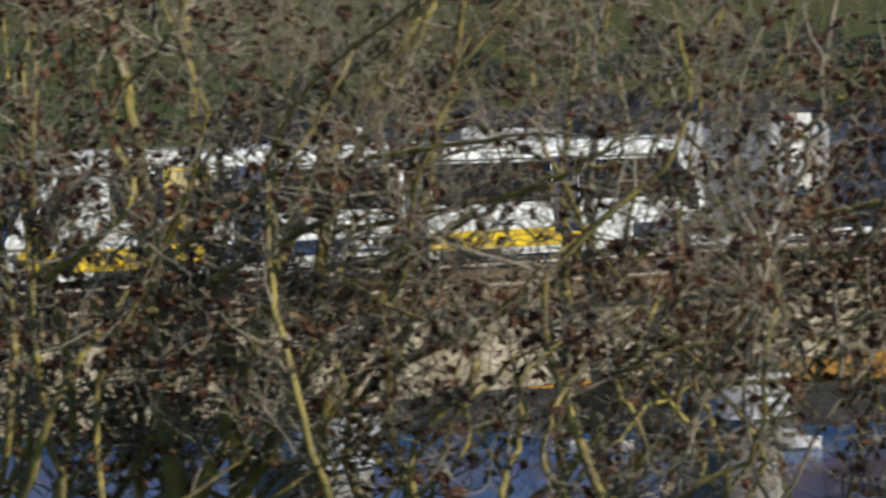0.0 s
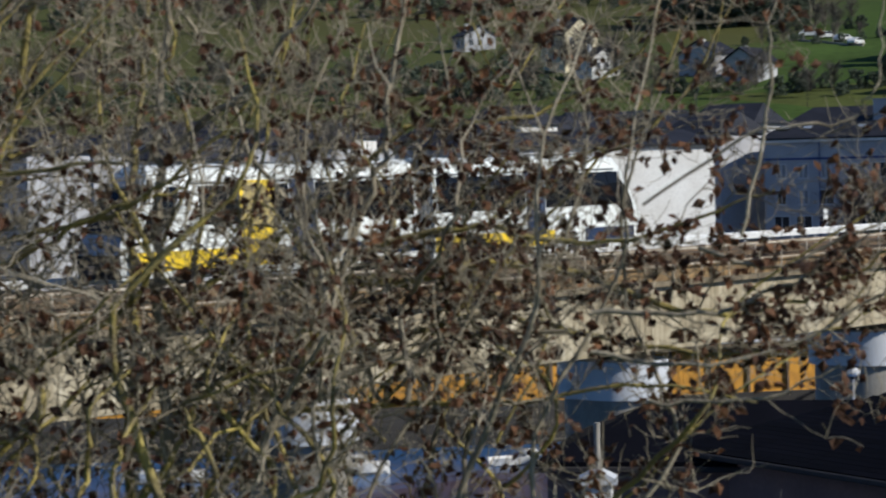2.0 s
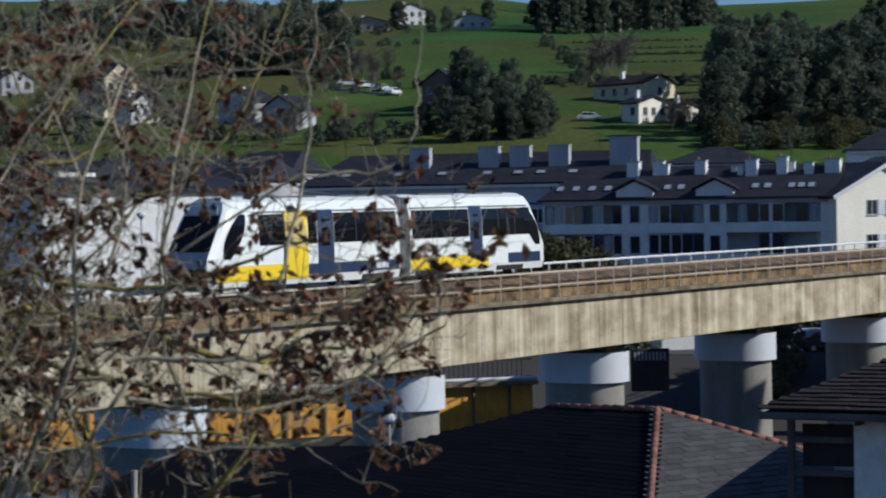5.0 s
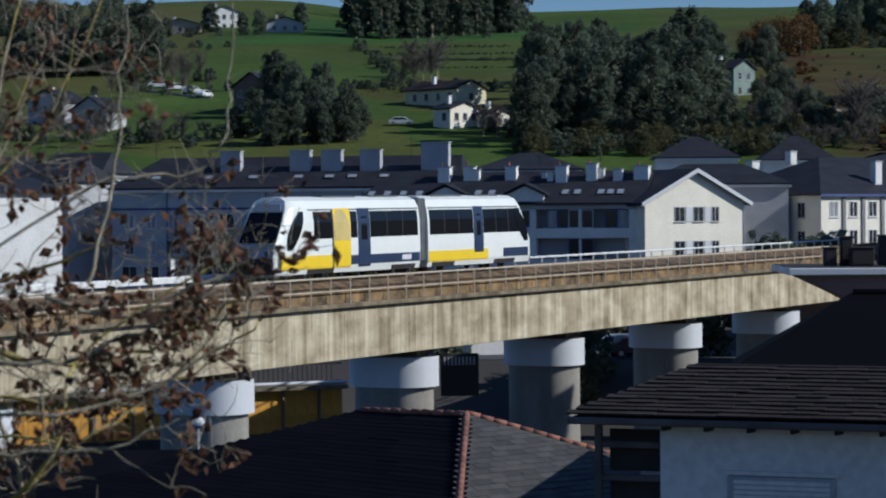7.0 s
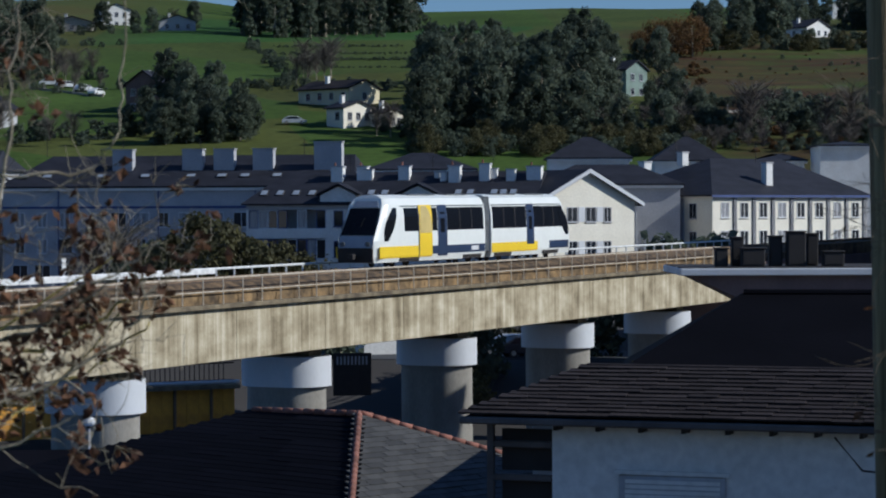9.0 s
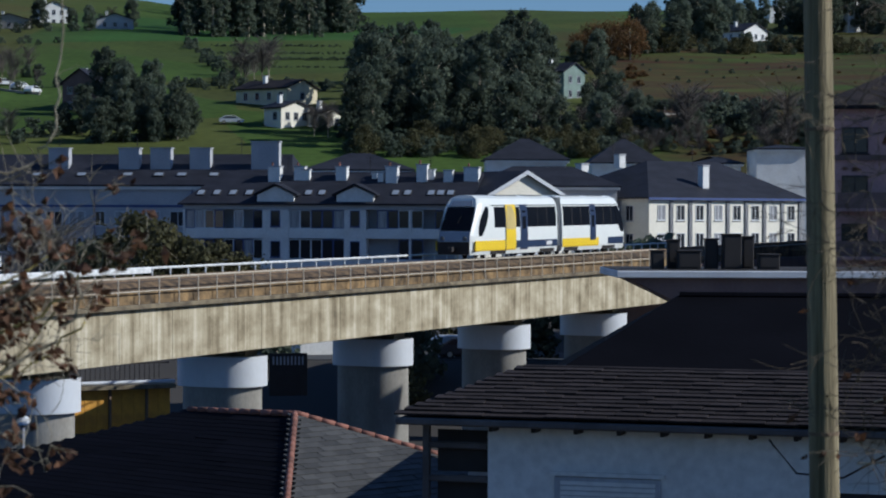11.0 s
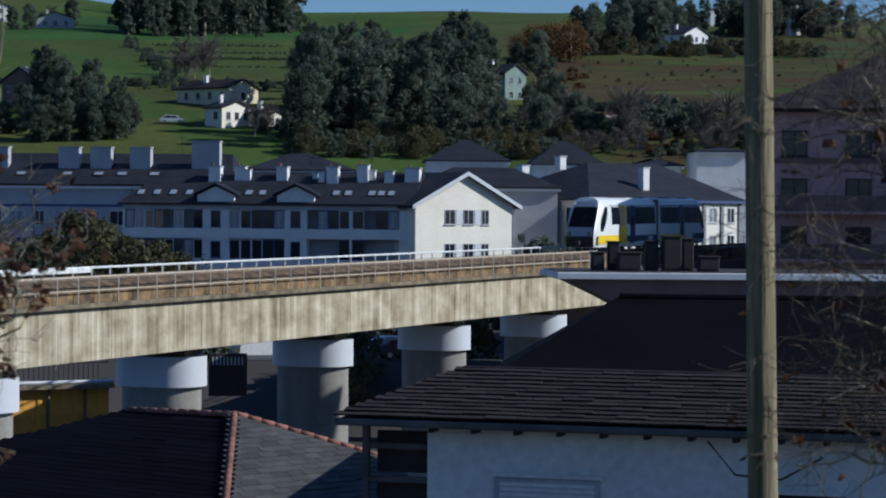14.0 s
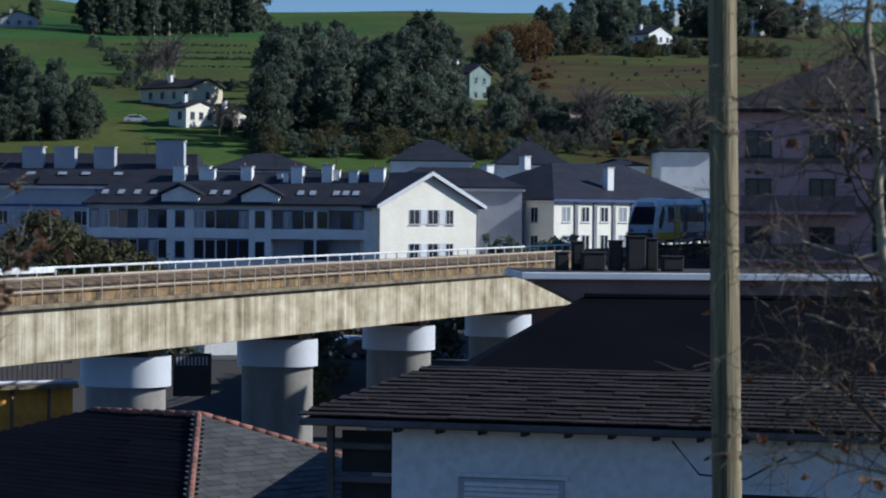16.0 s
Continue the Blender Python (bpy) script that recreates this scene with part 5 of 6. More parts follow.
tree_kind("pine", 20, 6, "leaf_dark", 4, shape="cone", clumps=56, base=0.03, label="dark narrow conifer in a plantation")
tree_kind("shrub", 4.5, 5.5, "leaf_dark", 5, clumps=16, base=0.05, size=0.45, label="dark evergreen shrub in a hedge")
tree_kind("olive", 7, 8, "leaf_olive", 6, clumps=26, base=0.05, size=0.4, label="olive green bushy tree")
tree_kind("rust", 9, 10, "leaf_rust", 7, clumps=28, base=0.12, size=0.45, label="russet tree in autumn leaf")
tree_kind("bare", 9, 8, "twig_grey", 8, label="leafless grey tree with fine twigs")
tree_kind("brush", 2.0, 4.5, "leaf_rust", 9, clumps=16, base=0.0, size=0.4, label="brown bracken and bramble clump")


def plant(key, p, s=1.0):
    r = KINDS[key]
    m = pose(p.x, p.y, height(p.x, p.y) - 0.2, 0, 0, 360 * tr.random())
    o = copy_thing(r, m)
    o.scale = (s * (0.85 + 0.3 * tr.random()), s * (0.85 + 0.3 * tr.random()), s)
    return o


tr = random.Random(77)


def wood(keys, u0, u1, v0, v1, n, s=1.0):
    """Trees scattered with their feet over a stretch of the slope."""
    for i in range(n):
        u = u0 + (u1 - u0) * (i + tr.random()) / n
        v = v0 + (v1 - v0) * tr.random()
        plant(tr.choice(keys), on_land(u, v), s * (0.75 + 0.45 * tr.random()))


def scrub(name, label, stretches):
    """Low growth that nobody could count, joined into one."""
    verts, faces, slots = [], [], []
    mats = []
    for keys, u0, u1, v0, v1, n, s in stretches:
        for i in range(n):
            u = u0 + (u1 - u0) * (i + tr.random()) / n
            p = on_land(u, v0 + (v1 - v0) * tr.random())
            k = s * (0.7 + 0.5 * tr.random())
            m = pose(p.x, p.y, height(p.x, p.y) - 0.2, 0, 0, 360 * tr.random()) @ Matrix.Diagonal((k, k, k, 1))
            me = [c for c in KINDS[tr.choice(keys)].children if c.name.startswith("crown")][0].data
            if me.materials[0] not in mats:
                mats.append(me.materials[0])
            co = np.empty(len(me.vertices) * 3)
            me.vertices.foreach_get("co", co)
            co = co.reshape(-1, 3) @ np.array(m.to_3x3()).T + np.array(m.translation)
            base = len(verts)
            verts += co.tolist()
            faces += [tuple(base + i for i in q.vertices) for q in me.polygons]
            slots += [mats.index(me.materials[0])] * len(me.polygons)
    me = bpy.data.meshes.new(name)
    me.from_pydata(verts, [], faces)
    for k in mats:
        me.materials.append(k)
    me.polygons.foreach_set("material_index", slots)
    tagged(new(name, me), label, "undergrowth", kind="stuff")


wood(("gum1", "gum0", "gum1"), -960, -712, 252, 268, 17, 0.8)
wood(("gum0", "gum1"), -1300, -960, 300, 330, 12, 0.7)
wood(("gum0", "gum1", "gum2"), 545, 640, 318, 332, 7, 0.75)
wood(("gum0", "gum1"), 740, 900, 322, 335, 9, 0.8)
wood(("pine",), -360, -40, 312, 326, 34, 0.95)
wood(("pine",), -340, -60, 332, 350, 18, 0.9)
wood(("gum0", "gum1", "gum2"), -50, 250, 118, 150, 17, 0.72)
wood(("gum0", "gum1", "gum2"), -45, 285, 155, 190, 19, 0.7)
wood(("gum0", "gum1", "gum2"), -20, 300, 200, 235, 19, 0.66)
wood(("gum1", "gum0"), 40, 300, 245, 262, 12, 0.58)
wood(("shrub", "olive", "gum1"), 285, 480, 112, 140, 16, 0.5)
wood(("gum1", "gum0", "bare"), 360, 440, 160, 205, 8, 0.5)
wood(("gum1", "gum0"), 255, 300, 160, 215, 4, 0.6)
wood(("gum1", "gum1", "gum0"), -560, -335, 122, 140, 11, 0.5)
wood(("gum1", "gum0"), -500, -390, 150, 180, 7, 0.58)
wood(("gum1", "shrub"), -400, -330, 120, 150, 5, 0.4)
wood(("gum1", "gum0"), -950, -740, 248, 275, 12, 0.8)
wood(("gum1", "pine"), -800, -690, 255, 275, 5, 0.8)
wood(("bare", "shrub"), -740, -600, 232, 250, 12, 0.75)
wood(("bare",), -260, -195, 225, 245, 6, 0.9)
wood(("bare", "shrub"), -120, -40, 135, 160, 6, 0.7)
wood(("bare", "gum1", "shrub"), -700, -430, 318, 334, 12, 0.5)
wood(("rust",), 345, 460, 270, 285, 6, 0.85)
wood(("gum1", "shrub"), 325, 420, 255, 275, 5, 0.5)
wood(("gum1", "gum0", "olive"), 440, 600, 285, 305, 15, 0.72)
wood(("gum1", "gum2"), 430, 950, 320, 335, 26, 0.55)
scrub("undergrowth", "dark hedges, bracken and brambles across the hillside", (
    (("shrub", "shrub", "bare"), 440, 860, 118, 165, 26, 1.0),
    (("shrub",), 600, 800, 288, 298, 8, 0.8),
    (("bare", "shrub"), -1000, -560, 120, 140, 22, 0.7),
    (("shrub", "bare", "shrub"), -2300, -1050, 280, 345, 40, 1.4),
    (("shrub",), -1150, -900, 350, 362, 12, 1.3),
    (("bare", "shrub", "bare"), 250, 440, 125, 150, 14, 0.6),
    (("shrub",), -300, -280, 250, 262, 4, 0.5),
    (("shrub",), -320, -300, 264, 280, 4, 0.45),
    (("shrub",), -345, -320, 282, 300, 5, 0.45),
    (("shrub",), -282, -262, 225, 248, 5, 0.5),
    (("shrub",), -300, -70, 295, 297, 44, 0.16),
    (("shrub",), -290, -60, 282, 284, 44, 0.16),
    (("shrub",), -280, -50, 272, 273, 44, 0.18),
    (("shrub",), -240, -50, 258, 260, 30, 0.14),
    (("shrub",), -360, -20, 216, 226, 26, 0.42),
    (("shrub", "olive"), 560, 900, 285, 294, 30, 0.5),
    (("shrub",), 400, 860, 186, 196, 54, 0.42),
    (("shrub",), 380, 420, 190, 215, 10, 0.6),
    (("shrub", "shrub", "brush"), 470, 900, 130, 168, 80, 0.5),
    (("shrub", "bare", "brush"), 430, 900, 104, 130, 60, 0.45),
    (("brush", "shrub", "brush"), 390, 860, 215, 280, 50, 0.22),
    (("brush",), 390, 470, 205, 262, 16, 0.6),
    (("shrub", "shrub", "olive"), -55, 480, 98, 124, 100, 0.55),
    (("shrub", "bare"), -820, -560, 214, 224, 12, 0.45),
    (("shrub", "bare"), -2300, -1000, 130, 185, 50, 1.0),
    (("shrub",), -1050, -560, 296, 302, 22, 0.45),
))
for u, d, k, s in ((-475, 236, "olive", 1.15), (-425, 232, "olive", 1.4), (-385, 228, "olive", 1.3), (-335, 226, "olive", 1.1), (-290, 224, "olive", 1.05), (-245, 226, "olive", 0.9), (-215, 228, "shrub", 1.0), (-520, 240, "shrub", 1.6), (-570, 250, "bare", 1.1), (-620, 246, "bare", 1.0),
                   (405, 205, "shrub", 1.75), (450, 206, "shrub", 1.7), (480, 207, "shrub", 1.75), (-180, 172, "shrub", 0.9), (60, 165, "shrub", 1.0), (20, 160, "olive", 0.6), (-60, 182, "shrub", 1.0), (200, 185, "shrub", 1.1),
                   (-300, 182, "shrub", 1.1), (-420, 185, "shrub", 1.1), (-640, 190, "shrub", 1.0), (100, 186, "olive", 0.9), (250, 176, "shrub", 1.1)):
    p = at(u, 0, d)
    o = plant(k, p, s)
    o["label"] = {"olive": "olive bush beside the line", "rust": "brownish bush beside the line", "bare": "leafless small tree beside the line"}.get(k, "dark evergreen bush near the viaduct")
    o["group"] = "bushes by the viaduct"
for r in KINDS.values():
    for o in (*r.children, r):
        bpy.data.objects.remove(o)


# ---------------------------------------------------------------- the bare tree before the camera
class Twigs:
    """Gathers tapered branches and withered leaves for one tree."""

    def __init__(self, seed):
        self.rnd, self.v, self.f, self.lv, self.lf = random.Random(seed), [], [], [], []
        self.thick = []

    def tube(self, pts, r0, r1, sides, thick=False):
        vs, fs = self.v, self.f
        if thick:
            self.thick.append(([], []))
            vs, fs = self.thick[-1]
        n = len(pts)
        base = len(vs)
        for i, p in enumerate(pts):
            d = (pts[min(i + 1, n - 1)] - pts[max(i - 1, 0)]).normalized()
            s = d.orthogonal().normalized()
            t = d.cross(s)
            r = r0 + (r1 - r0) * i / (n - 1)
            for k in range(sides):
                a = 6.2832 * k / sides
                vs.append(tuple(p + r * (s * math.cos(a) + t * math.sin(a))))
        for i in range(n - 1):
            for k in range(sides):
                a, b = base + i * sides + k, base + i * sides + (k + 1) % sides
                fs.append((a, b, b + sides, a + sides))

    def leaf(self, p, size):
        r = self.rnd
        d = Vector((r.gauss(0, 1), r.gauss(0, 1), r.gauss(-0.6, 0.8))).normalized()
        s = d.orthogonal().normalized()
        s.rotate(Matrix.Rotation(6.28 * r.random(), 3, d))
        q = d.cross(s)
        n = len(self.lv)
        w = size * 0.36
        for k in (p, p + d * size * 0.45 + s * w + q * w * 0.5, p + d * size * 0.5 - q * w * 0.25, p + d * size * 0.45 - s * w + q * w * 0.6, p + d * size + q * size * 0.25):
            self.lv.append(tuple(k))
        self.lf += [(n, n + 1, n + 2), (n, n + 2, n + 3), (n + 1, n + 4, n + 2), (n + 2, n + 4, n + 3)]

    def grow(self, p, d, length, r0, level, leafy, droop=0.0):
        """A wandering shoot that forks into finer ones."""
        r = self.rnd
        n = 5 if level > 1 else 4
        pts = [p]
        d = d.normalized()
        for i in range(n):
            d = (d + Vector((r.gauss(0, 0.22), r.gauss(0, 0.22), r.gauss(0.02, 0.2) - droop))).normalized()
            pts.append(pts[-1] + d * (length / n))
        self.tube(pts, r0, r0 * 0.45, 5 if r0 > 0.008 else 4 if r0 > 0.004 else 3)
        if level == 0:
            if r.random() < leafy:
                for _ in range(r.choice((1, 2, 2, 3))):
                    self.leaf(r.choice(pts[1:]), 0.05 + 0.05 * r.random())
            return
        for _ in range(r.choice((3, 4, 5))):
            i = r.randrange(1, n + 1)
            side = Vector((r.gauss(0, 1), r.gauss(0, 0.6), r.gauss(0.15, 0.8))).normalized()
            self.grow(pts[i], (pts[i] - pts[i - 1]).normalized() * 0.8 + side * 0.9, length * (0.42 + 0.3 * r.random()), max(0.0032, r0 * 0.6), level - 1, leafy, droop)

    def limb(self, pts, r0, r1, level, leafy, every=0.25, reach=0.8, droop=0.0):
        """A main limb through the given places, with shoots along it."""
        smoothed = []
        for i in range(len(pts) - 1):
            p0, p1, p2, p3 = pts[max(i - 1, 0)], pts[i], pts[i + 1], pts[min(i + 2, len(pts) - 1)]
            for k in range(5):
                t = k / 5
                q = 0.5 * (2 * p1 + (p2 - p0) * t + (2 * p0 - 5 * p1 + 4 * p2 - p3) * t * t + (3 * p1 - p0 - 3 * p2 + p3) * t ** 3)
                smoothed.append(q + Vector((self.rnd.gauss(0, 0.012), self.rnd.gauss(0, 0.012), self.rnd.gauss(0, 0.012))))
        smoothed.append(pts[-1])
        self.tube(smoothed, r0, r1, 7, True)
        n = len(smoothed)
        run = 0.0
        for i in range(1, n):
            seg = smoothed[i] - smoothed[i - 1]
            run += seg.length
            if run > every:
                run = 0.0
                side = Vector((self.rnd.gauss(0, 1), self.rnd.gauss(0, 0.5), self.rnd.gauss(0.2, 0.8))).normalized()
                rr = (r0 + (r1 - r0) * i / n) * 0.45
                self.grow(smoothed[i], seg.normalized() * 0.6 + side, reach * (0.6 + 0.7 * self.rnd.random()), min(rr, 0.02), level, leafy, droop)

    def build(self, root, wood_material, limb_material):
        def m(name, v, f, k, label=""):
            if not f:
                return
            me = bpy.data.meshes.new(name)
            me.from_pydata(v, [], f)
            me.materials.append(M[k])
            for p in me.polygons:
                p.use_smooth = k != "deadleaf"
            o = new(name, me)
            o.parent = root
            tagged(o, label)
            return o
        for v, f in self.thick:
            m("limb", v, f, limb_material)
        o = m("branchwork", self.v, self.f, wood_material, "fine bare twigs")
        if o:
            tagged(o, kind="stuff")
        o = m("foliage", self.lv, self.lf, "deadleaf", "withered brown leaves")
        if o:
            tagged(o, kind="stuff")


def foreground_tree(name, seed, d, limbs, label, wood_material="bark", limb_material="moss", level=2, group="bare trees before the viaduct"):
    tw = Twigs(seed)
    for spec in limbs:
        pts = [at(u, v, dd + d) for u, v, dd in spec["pts"]]
        tw.limb(pts, spec["r"][0], spec["r"][1], spec.get("level", level), spec.get("leafy", 0.3), spec.get("every", 0.22), spec.get("reach", 0.7), spec.get("droop", 0.0))
    p = at(limbs[0]["pts"][0][0], 0, d)
    root = thing(name, pose(0, 0, 0), label, "tree", group)
    tw.build(root, wood_material, limb_material)


def shoots(u0, u1, n, seed, d, vlow, vhigh, lean, spread, r=(0.02, 0.006), **k):
    """Upright limbs side by side over a stretch."""
    rnd = random.Random(seed)
    out = []
    for i in range(n):
        u = u0 + (u1 - u0) * (i + rnd.random()) / n
        v, dd = vlow, rnd.uniform(-1.2, 1.2)
        top = vhigh * (0.6 + 0.4 * rnd.random())
        pts = [(u, v, dd)]
        steps = 4
        for s in range(steps):
            u += lean * rnd.uniform(0.4, 1.6) + rnd.gauss(0, spread)
            v += (top - vlow) / steps
            pts.append((u, v, dd + rnd.gauss(0, 0.25)))
        out.append(dict(pts=pts, r=(r[0] * rnd.uniform(0.7, 1.3), r[1]), **k))
    return out


stem = dict(leafy=0.25, every=0.18, reach=0.75)
foreground_tree("bare_tree", 11, 13.0, [
    dict(pts=[(-2760, -760, 0), (-2780, -420, 0.1), (-2826, -130, 0.1), (-2857, 90, 0), (-2880, 420, 0)], r=(0.065, 0.03), **stem),
    dict(pts=[(-2760, -700, 0), (-2640, -520, -0.2), (-2577, -356, -0.3), (-2537, -96, -0.2), (-2417, 90, 0), (-2290, 300, 0.1), (-2240, 460, 0.2)], r=(0.055, 0.02), **stem),
    dict(pts=[(-2780, -420, 0), (-2900, -220, 0.2), (-3050, 0, 0.4), (-3150, 300, 0.5)], r=(0.035, 0.012), **stem),
    dict(pts=[(-2537, -96, 0), (-2650, 60, 0.3), (-2700, 300, 0.5)], r=(0.025, 0.01), **stem),
    dict(pts=[(-2577, -300, 0), (-2360, -215, 0.2), (-2297, -21, 0.4), (-2257, 160, 0.5), (-2100, 330, 0.6)], r=(0.03, 0.01), **stem),
    dict(pts=[(-2537, -150, 0), (-2300, -110, -0.2), (-2050, -60, -0.4), (-1850, 60, -0.5), (-1700, 210, -0.5)], r=(0.022, 0.008), **stem),
], "leafless tree with lichen-yellow limbs and a few withered leaves")
foreground_tree("bare_tree", 12, 14.0, [
    dict(pts=[(-2030, -760, 0), (-2017, -330, 0), (-2012, -80, 0.1), (-1990, 120, 0.2), (-1960, 400, 0.2)], r=(0.04, 0.012), **stem),
    dict(pts=[(-2017, -330, 0), (-1890, -230, 0.1), (-1865, -80, 0.2), (-1760, 120, 0.2), (-1640, 330, 0.3)], r=(0.026, 0.008), **stem),
    dict(pts=[(-2025, -520, 0), (-1850, -360, 0), (-1711, -215, 0), (-1411, -185, 0.1), (-1211, -165, 0.2), (-961, -240, 0.2), (-831, -262, 0.2), (-690, -225, 0.3), (-560, -150, 0.3)], r=(0.04, 0.007), leafy=0.6, every=0.15, reach=0.6, droop=0.02),
    dict(pts=[(-1711, -215, 0), (-1500, -130, -0.2), (-1310, -95, -0.3), (-1110, -130, -0.3), (-900, -90, -0.4), (-760, -40, -0.4)], r=(0.026, 0.006), leafy=0.55, every=0.16, reach=0.6),
    dict(pts=[(-1850, -360, 0), (-1600, -330, 0.2), (-1310, -260, 0.3), (-1100, -300, 0.4), (-860, -330, 0.4), (-640, -280, 0.5), (-520, -190, 0.5)], r=(0.026, 0.006), leafy=0.55, every=0.17, reach=0.55),
    dict(pts=[(-1890, -230, 0), (-1640, -60, 0.2), (-1450, 90, 0.3), (-1250, 230, 0.3), (-1120, 380, 0.3)], r=(0.024, 0.007), **stem),
    dict(pts=[(-1450, 90, 0), (-1200, 110, 0.2), (-1000, 220, 0.3), (-940, 390, 0.3)], r=(0.015, 0.006), leafy=0.4, every=0.25, reach=0.5),
    dict(pts=[(-1310, -95, 0), (-1150, 20, 0.2), (-1000, 60, 0.2), (-880, 200, 0.3), (-790, 400, 0.3)], r=(0.015, 0.006), leafy=0.5, every=0.28, reach=0.45),
    dict(pts=[(-1850, -450, 0), (-1560, -430, -0.2), (-1250, -420, -0.3), (-1000, -390, -0.3), (-800, -420, -0.3)], r=(0.022, 0.006), leafy=0.35, every=0.25, reach=0.5),
], "leafless tree whose long boughs carry brown withered leaves")
foreground_tree("bare_tree", 13, 12.0, [
    dict(pts=[(-900, -140, 0), (-780, -180, 0), (-690, -150, 0), (-560, -90, 0), (-500, -40, 0)], r=(0.012, 0.005), leafy=0.9, every=0.14, reach=0.3, level=1),
    dict(pts=[(-1100, -250, 0), (-900, -260, 0), (-760, -220, 0.1), (-640, -150, 0.1), (-575, -110, 0.1)], r=(0.014, 0.005), leafy=0.9, every=0.14, reach=0.32, level=1),
    dict(pts=[(-1100, -330, 0), (-880, -350, 0), (-700, -300, 0.1), (-560, -200, 0.1), (-530, -110, 0.1)], r=(0.012, 0.005), leafy=0.7, every=0.16, reach=0.3, level=1),
    dict(pts=[(-1000, -60, 0), (-784, 65, 0), (-640, 78, 0.1), (-585, 130, 0.1), (-562, 240, 0.1), (-566, 420, 0.1)], r=(0.008, 0.004), leafy=0.15, every=0.5, reach=0.2, level=0),
    dict(pts=[(-820, -120, 0), (-770, 100, 0), (-765, 250, 0), (-740, 420, 0)], r=(0.010, 0.004), leafy=0.3, every=0.3, reach=0.4, level=1),
    dict(pts=[(-1000, -420, 0), (-784, -410, 0), (-650, -350, 0)], r=(0.010, 0.004), leafy=0.3, every=0.2, reach=0.3, level=1),
], "boughs of a leafless tree with clusters of brown leaves", limb_material="bark")
foreground_tree("thicket", 14, 12.5, shoots(-3500, -2200, 6, 21, 12.5, -250, 450, 60, 150, (0.02, 0.005), leafy=0.14, every=0.2, reach=0.7, level=2) + shoots(-3450, -1800, 14, 5, 12.5, -760, 420, 70, 170, (0.026, 0.007), leafy=0.12, every=0.22, reach=0.75, level=2)
                + shoots(-3400, -1650, 15, 6, 12.5, -760, -60, 60, 190, (0.022, 0.005), leafy=0.1, every=0.24, reach=0.6, level=2),
                "tangled leafless thicket with brown leaves")
foreground_tree("thicket", 16, 14.5, shoots(-1900, -1150, 9, 7, 14.5, -760, -120, 90, 130, (0.016, 0.005), leafy=0.28, every=0.22, reach=0.55, level=2)
                + shoots(-1850, -1250, 7, 8, 14.5, -500, 420, 80, 130, (0.016, 0.005), leafy=0.2, every=0.26, reach=0.55, level=2),
                "thin leafless saplings with brown leaves")
foreground_tree("thicket", 18, 13.5, shoots(-1680, -1080, 7, 9, 13.5, -760, 430, 40, 90, (0.018, 0.005), leafy=0.25, every=0.2, reach=0.6, level=2),
                "leafless saplings hung with dark brown leaves", limb_material="bark")
big = dict(leafy=0.1, every=0.24, reach=0.6)
foreground_tree("bare_tree", 31, 12.6, [
    dict(pts=[(-2915, -760, 0), (-2950, -492, 0), (-2968, -325, 0), (-2970, -133, 0.1), (-3000, 46, 0.2), (-3060, 330, 0.3)], r=(0.074, 0.035), **big),
    dict(pts=[(-2880, -730, 0), (-2790, -559, -0.1), (-2733, -416, -0.2), (-2650, -200, -0.2), (-2560, -21, -0.1), (-2440, 120, 0), (-2310, 300, 0), (-2240, 460, 0)], r=(0.056, 0.03), **big),
    dict(pts=[(-2585, -740, 0), (-2547, -506, 0), (-2464, -366, 0.1), (-2365, -200, 0.2), (-2290, -14, 0.2), (-2247, 142, 0.3), (-2190, 420, 0.3)], r=(0.044, 0.02), **big),
    dict(pts=[(-2650, -200, -0.2), (-2589, -78, -0.3), (-2455, -11, -0.4), (-2300, 20, -0.5), (-2022, 36, -0.6)], r=(0.026, 0.01), **big),
    dict(pts=[(-2365, -200, 0.2), (-2240, -145, 0.1), (-2080, -60, 0), (-1900, -10, 0)], r=(0.02, 0.008), **big),
], "leafless tree with thick lichen-yellow forked limbs")
pale = dict(leafy=0.15, every=0.26, reach=0.5, level=1)
foreground_tree("bare_tree", 32, 13.2, [
    dict(pts=[(-1930, -740, 0), (-1945, -467, 0), (-1957, -314, 0), (-1954, -140, 0), (-1950, 30, 0), (-1935, 200, 0), (-1900, 430, 0)], r=(0.04, 0.018), **pale),
    dict(pts=[(-1820, -760, 0), (-1800, -630, 0), (-1698, -408, 0), (-1605, -247, 0), (-1550, -100, 0), (-1500, 10, 0), (-1478, 138, 0), (-1430, 400, 0)], r=(0.034, 0.012), **pale),
    dict(pts=[(-1605, -247, 0), (-1590, -170, 0), (-1669, -78, -0.1), (-1758, 52, -0.2), (-1806, 203, -0.2), (-1900, 330, -0.3)], r=(0.018, 0.009), **pale),
    dict(pts=[(-1950, 30, 0), (-1884, 87, -0.1), (-1767, 170, -0.2), (-1674, 261, -0.3), (-1560, 420, -0.3)], r=(0.022, 0.012), **pale),
    dict(pts=[(-1946, -700, 0), (-1721, -470, 0.2), (-1551, -363, 0.3), (-1369, -308, 0.4), (-1150, -290, 0.4)], r=(0.03, 0.012), **pale),
], "leafless tree with slender pale grey limbs", limb_material="bark")
foreground_tree("thicket", 33, 13.0, shoots(-1760, -1380, 7, 34, 13.0, -420, 330, 25, 70, (0.014, 0.004), leafy=0.95, every=0.24, reach=0.45, level=1),
                "leafless saplings crowded with dark withered leaves", limb_material="bark")
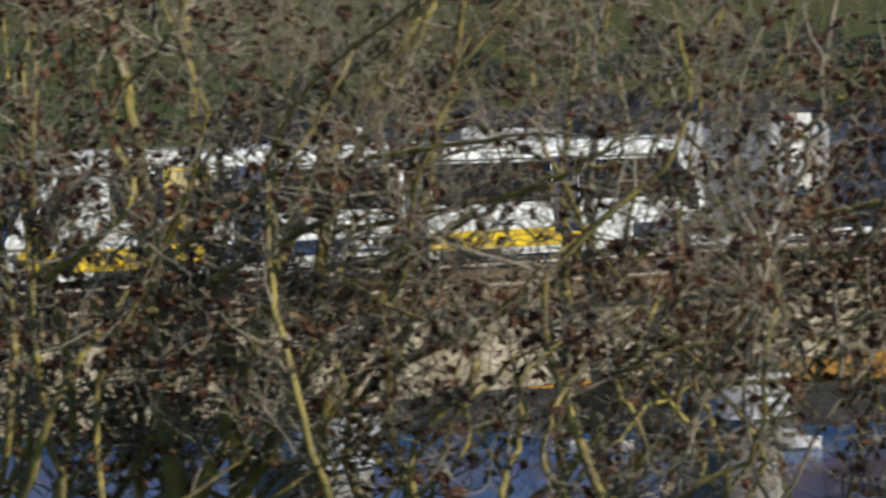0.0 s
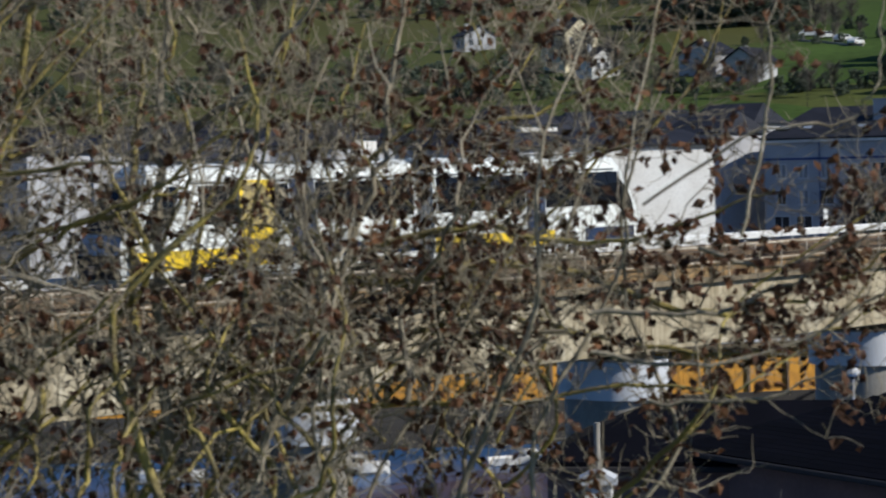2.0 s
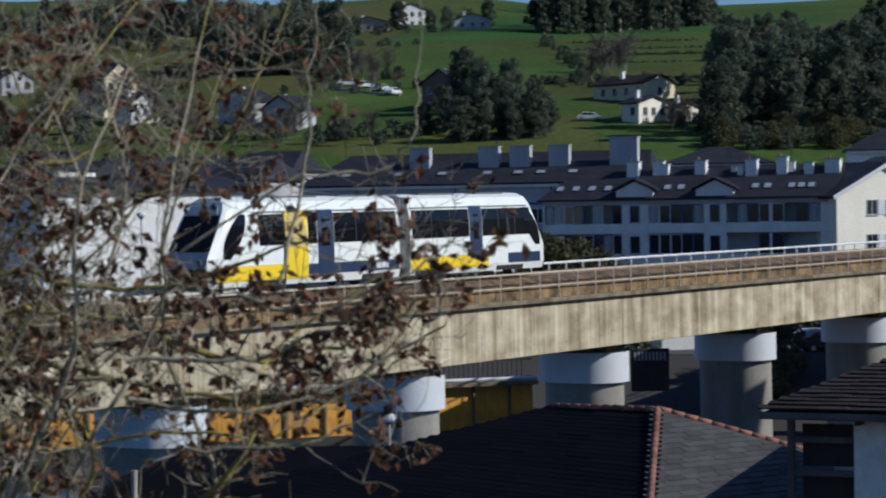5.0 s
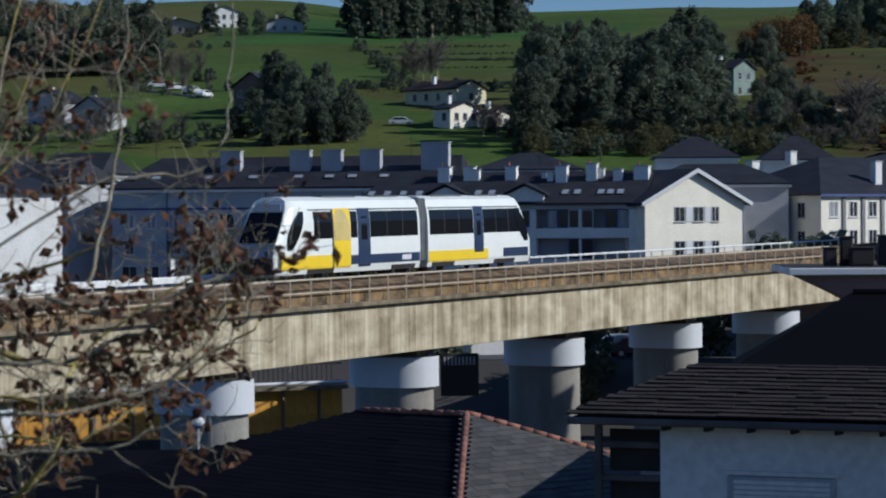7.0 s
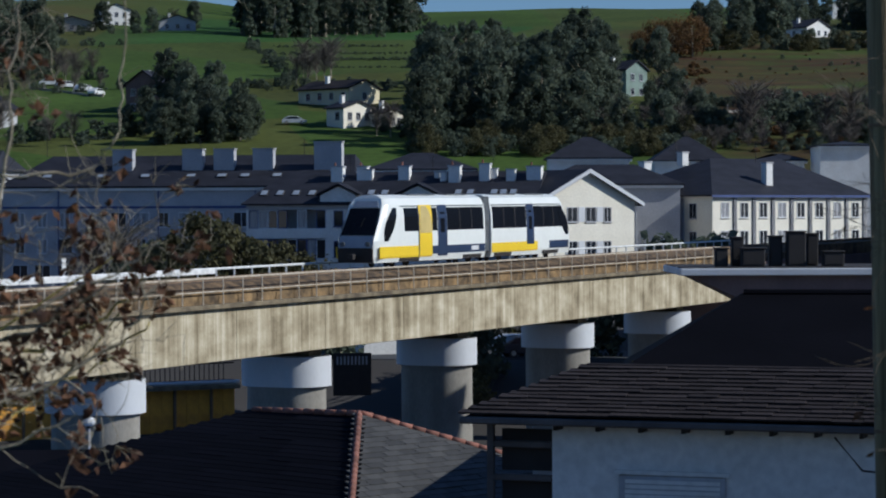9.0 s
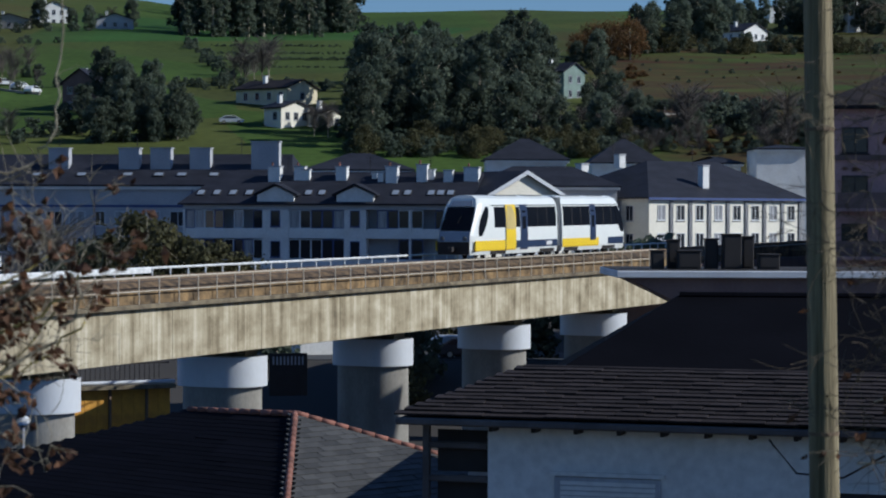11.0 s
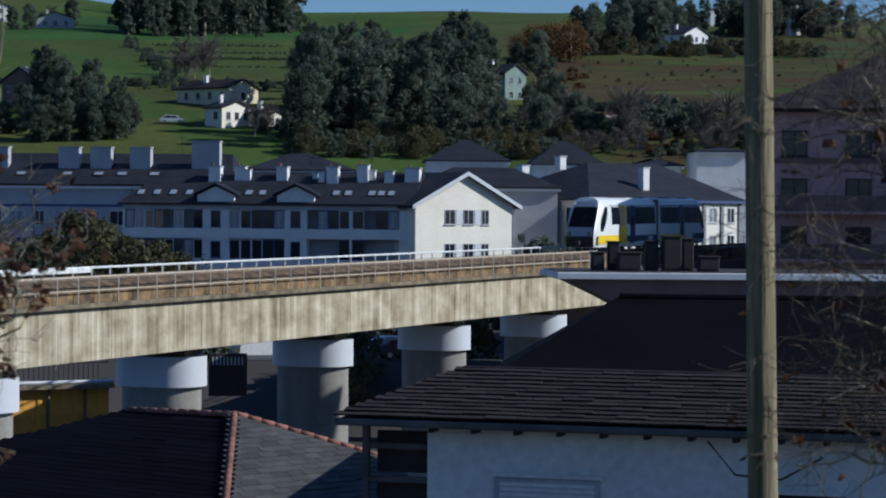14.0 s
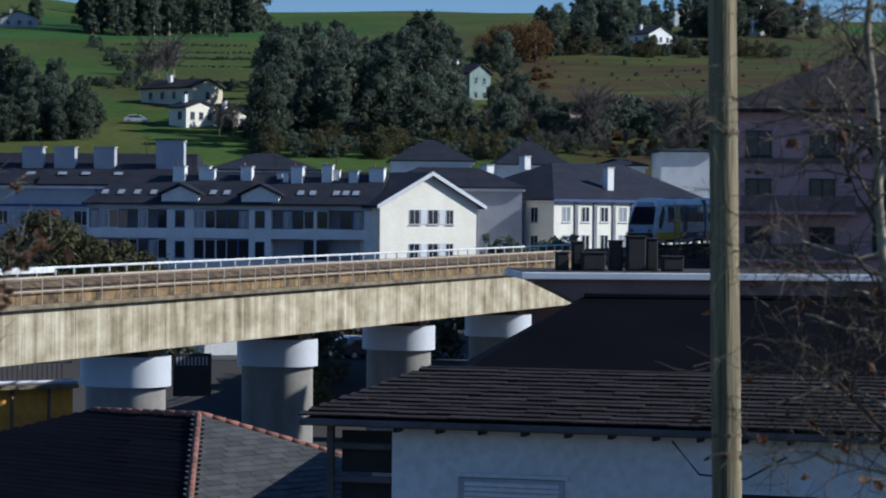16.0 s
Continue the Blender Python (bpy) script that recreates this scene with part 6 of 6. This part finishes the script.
foreground_tree("thicket", 36, 12.8, shoots(-3450, -2960, 8, 37, 12.8, -760, 440, 25, 70, (0.03, 0.008), leafy=0.5, every=0.16, reach=0.7, level=2),
                "leafless saplings with lichen-yellow stems and brown leaves")
foreground_tree("thicket", 38, 12.2, shoots(-3300, -1800, 14, 39, 12.2, -780, -400, 40, 110, (0.02, 0.005), leafy=0.25, every=0.2, reach=0.45, level=2),
                "dense brown undergrowth of leafless stems and withered leaves")
fine = dict(leafy=0.04, every=0.08, reach=0.6, level=2, droop=0.05)
foreground_tree("bare_tree", 15, 14.0, [
    dict(pts=[(1450, -300, 0), (1250, -80, 0), (1130, 60, 0), (1040, 150, 0), (960, 260, 0)], r=(0.03, 0.006), **fine),
    dict(pts=[(1450, -500, 0), (1200, -300, 0), (1060, -210, 0), (930, -170, 0)], r=(0.02, 0.005), **fine),
    dict(pts=[(1450, 150, 0), (1200, 240, 0), (1050, 300, 0), (940, 380, 0)], r=(0.02, 0.005), **fine),
    dict(pts=[(1450, 60, 0), (1150, -40, 0), (1000, -60, 0), (880, -20, 0)], r=(0.016, 0.005), **fine),
    dict(pts=[(1450, -620, 0), (1150, -480, 0), (980, -430, 0), (850, -440, 0)], r=(0.016, 0.005), **fine),
    dict(pts=[(1450, 300, 0), (1180, 360, 0), (1020, 380, 0), (900, 340, 0)], r=(0.016, 0.005), **fine),
    dict(pts=[(1450, -120, 0), (1180, -180, 0), (1010, -120, 0.2), (870, -60, 0.2)], r=(0.018, 0.005), **fine),
    dict(pts=[(1450, 220, 0), (1150, 140, 0), (1010, 170, 0.2), (880, 200, 0.2)], r=(0.018, 0.005), **fine),
    dict(pts=[(1450, -400, 0), (1150, -360, 0), (1000, -300, 0.2), (880, -330, 0.2)], r=(0.016, 0.005), **fine),
    dict(pts=[(1120, -760, 0), (1090, -300, 0), (1060, 100, 0), (1035, 450, 0)], r=(0.04, 0.02), **fine),
], "leafless tree with fine drooping twigs beside the pole", wood_material="dark_bark", limb_material="bark")


# ---------------------------------------------------------------- what moves
def motions():
    walk(railcar, [(t, BR @ pose(k, 2.7, RAIL)) for t, k in (
        (0.0, -74.6), (1.5, -60.8), (2.5, -51.3), (3.5, -42.4), (4.5, -33.6), (5.0, -29.2), (7.5, -6.2), (9.0, 8.6),
        (11.5, 33.5), (12.5, 43.8), (14.5, 64.8), (15.5, 75.5), (16.0, 81.0))])


motions()
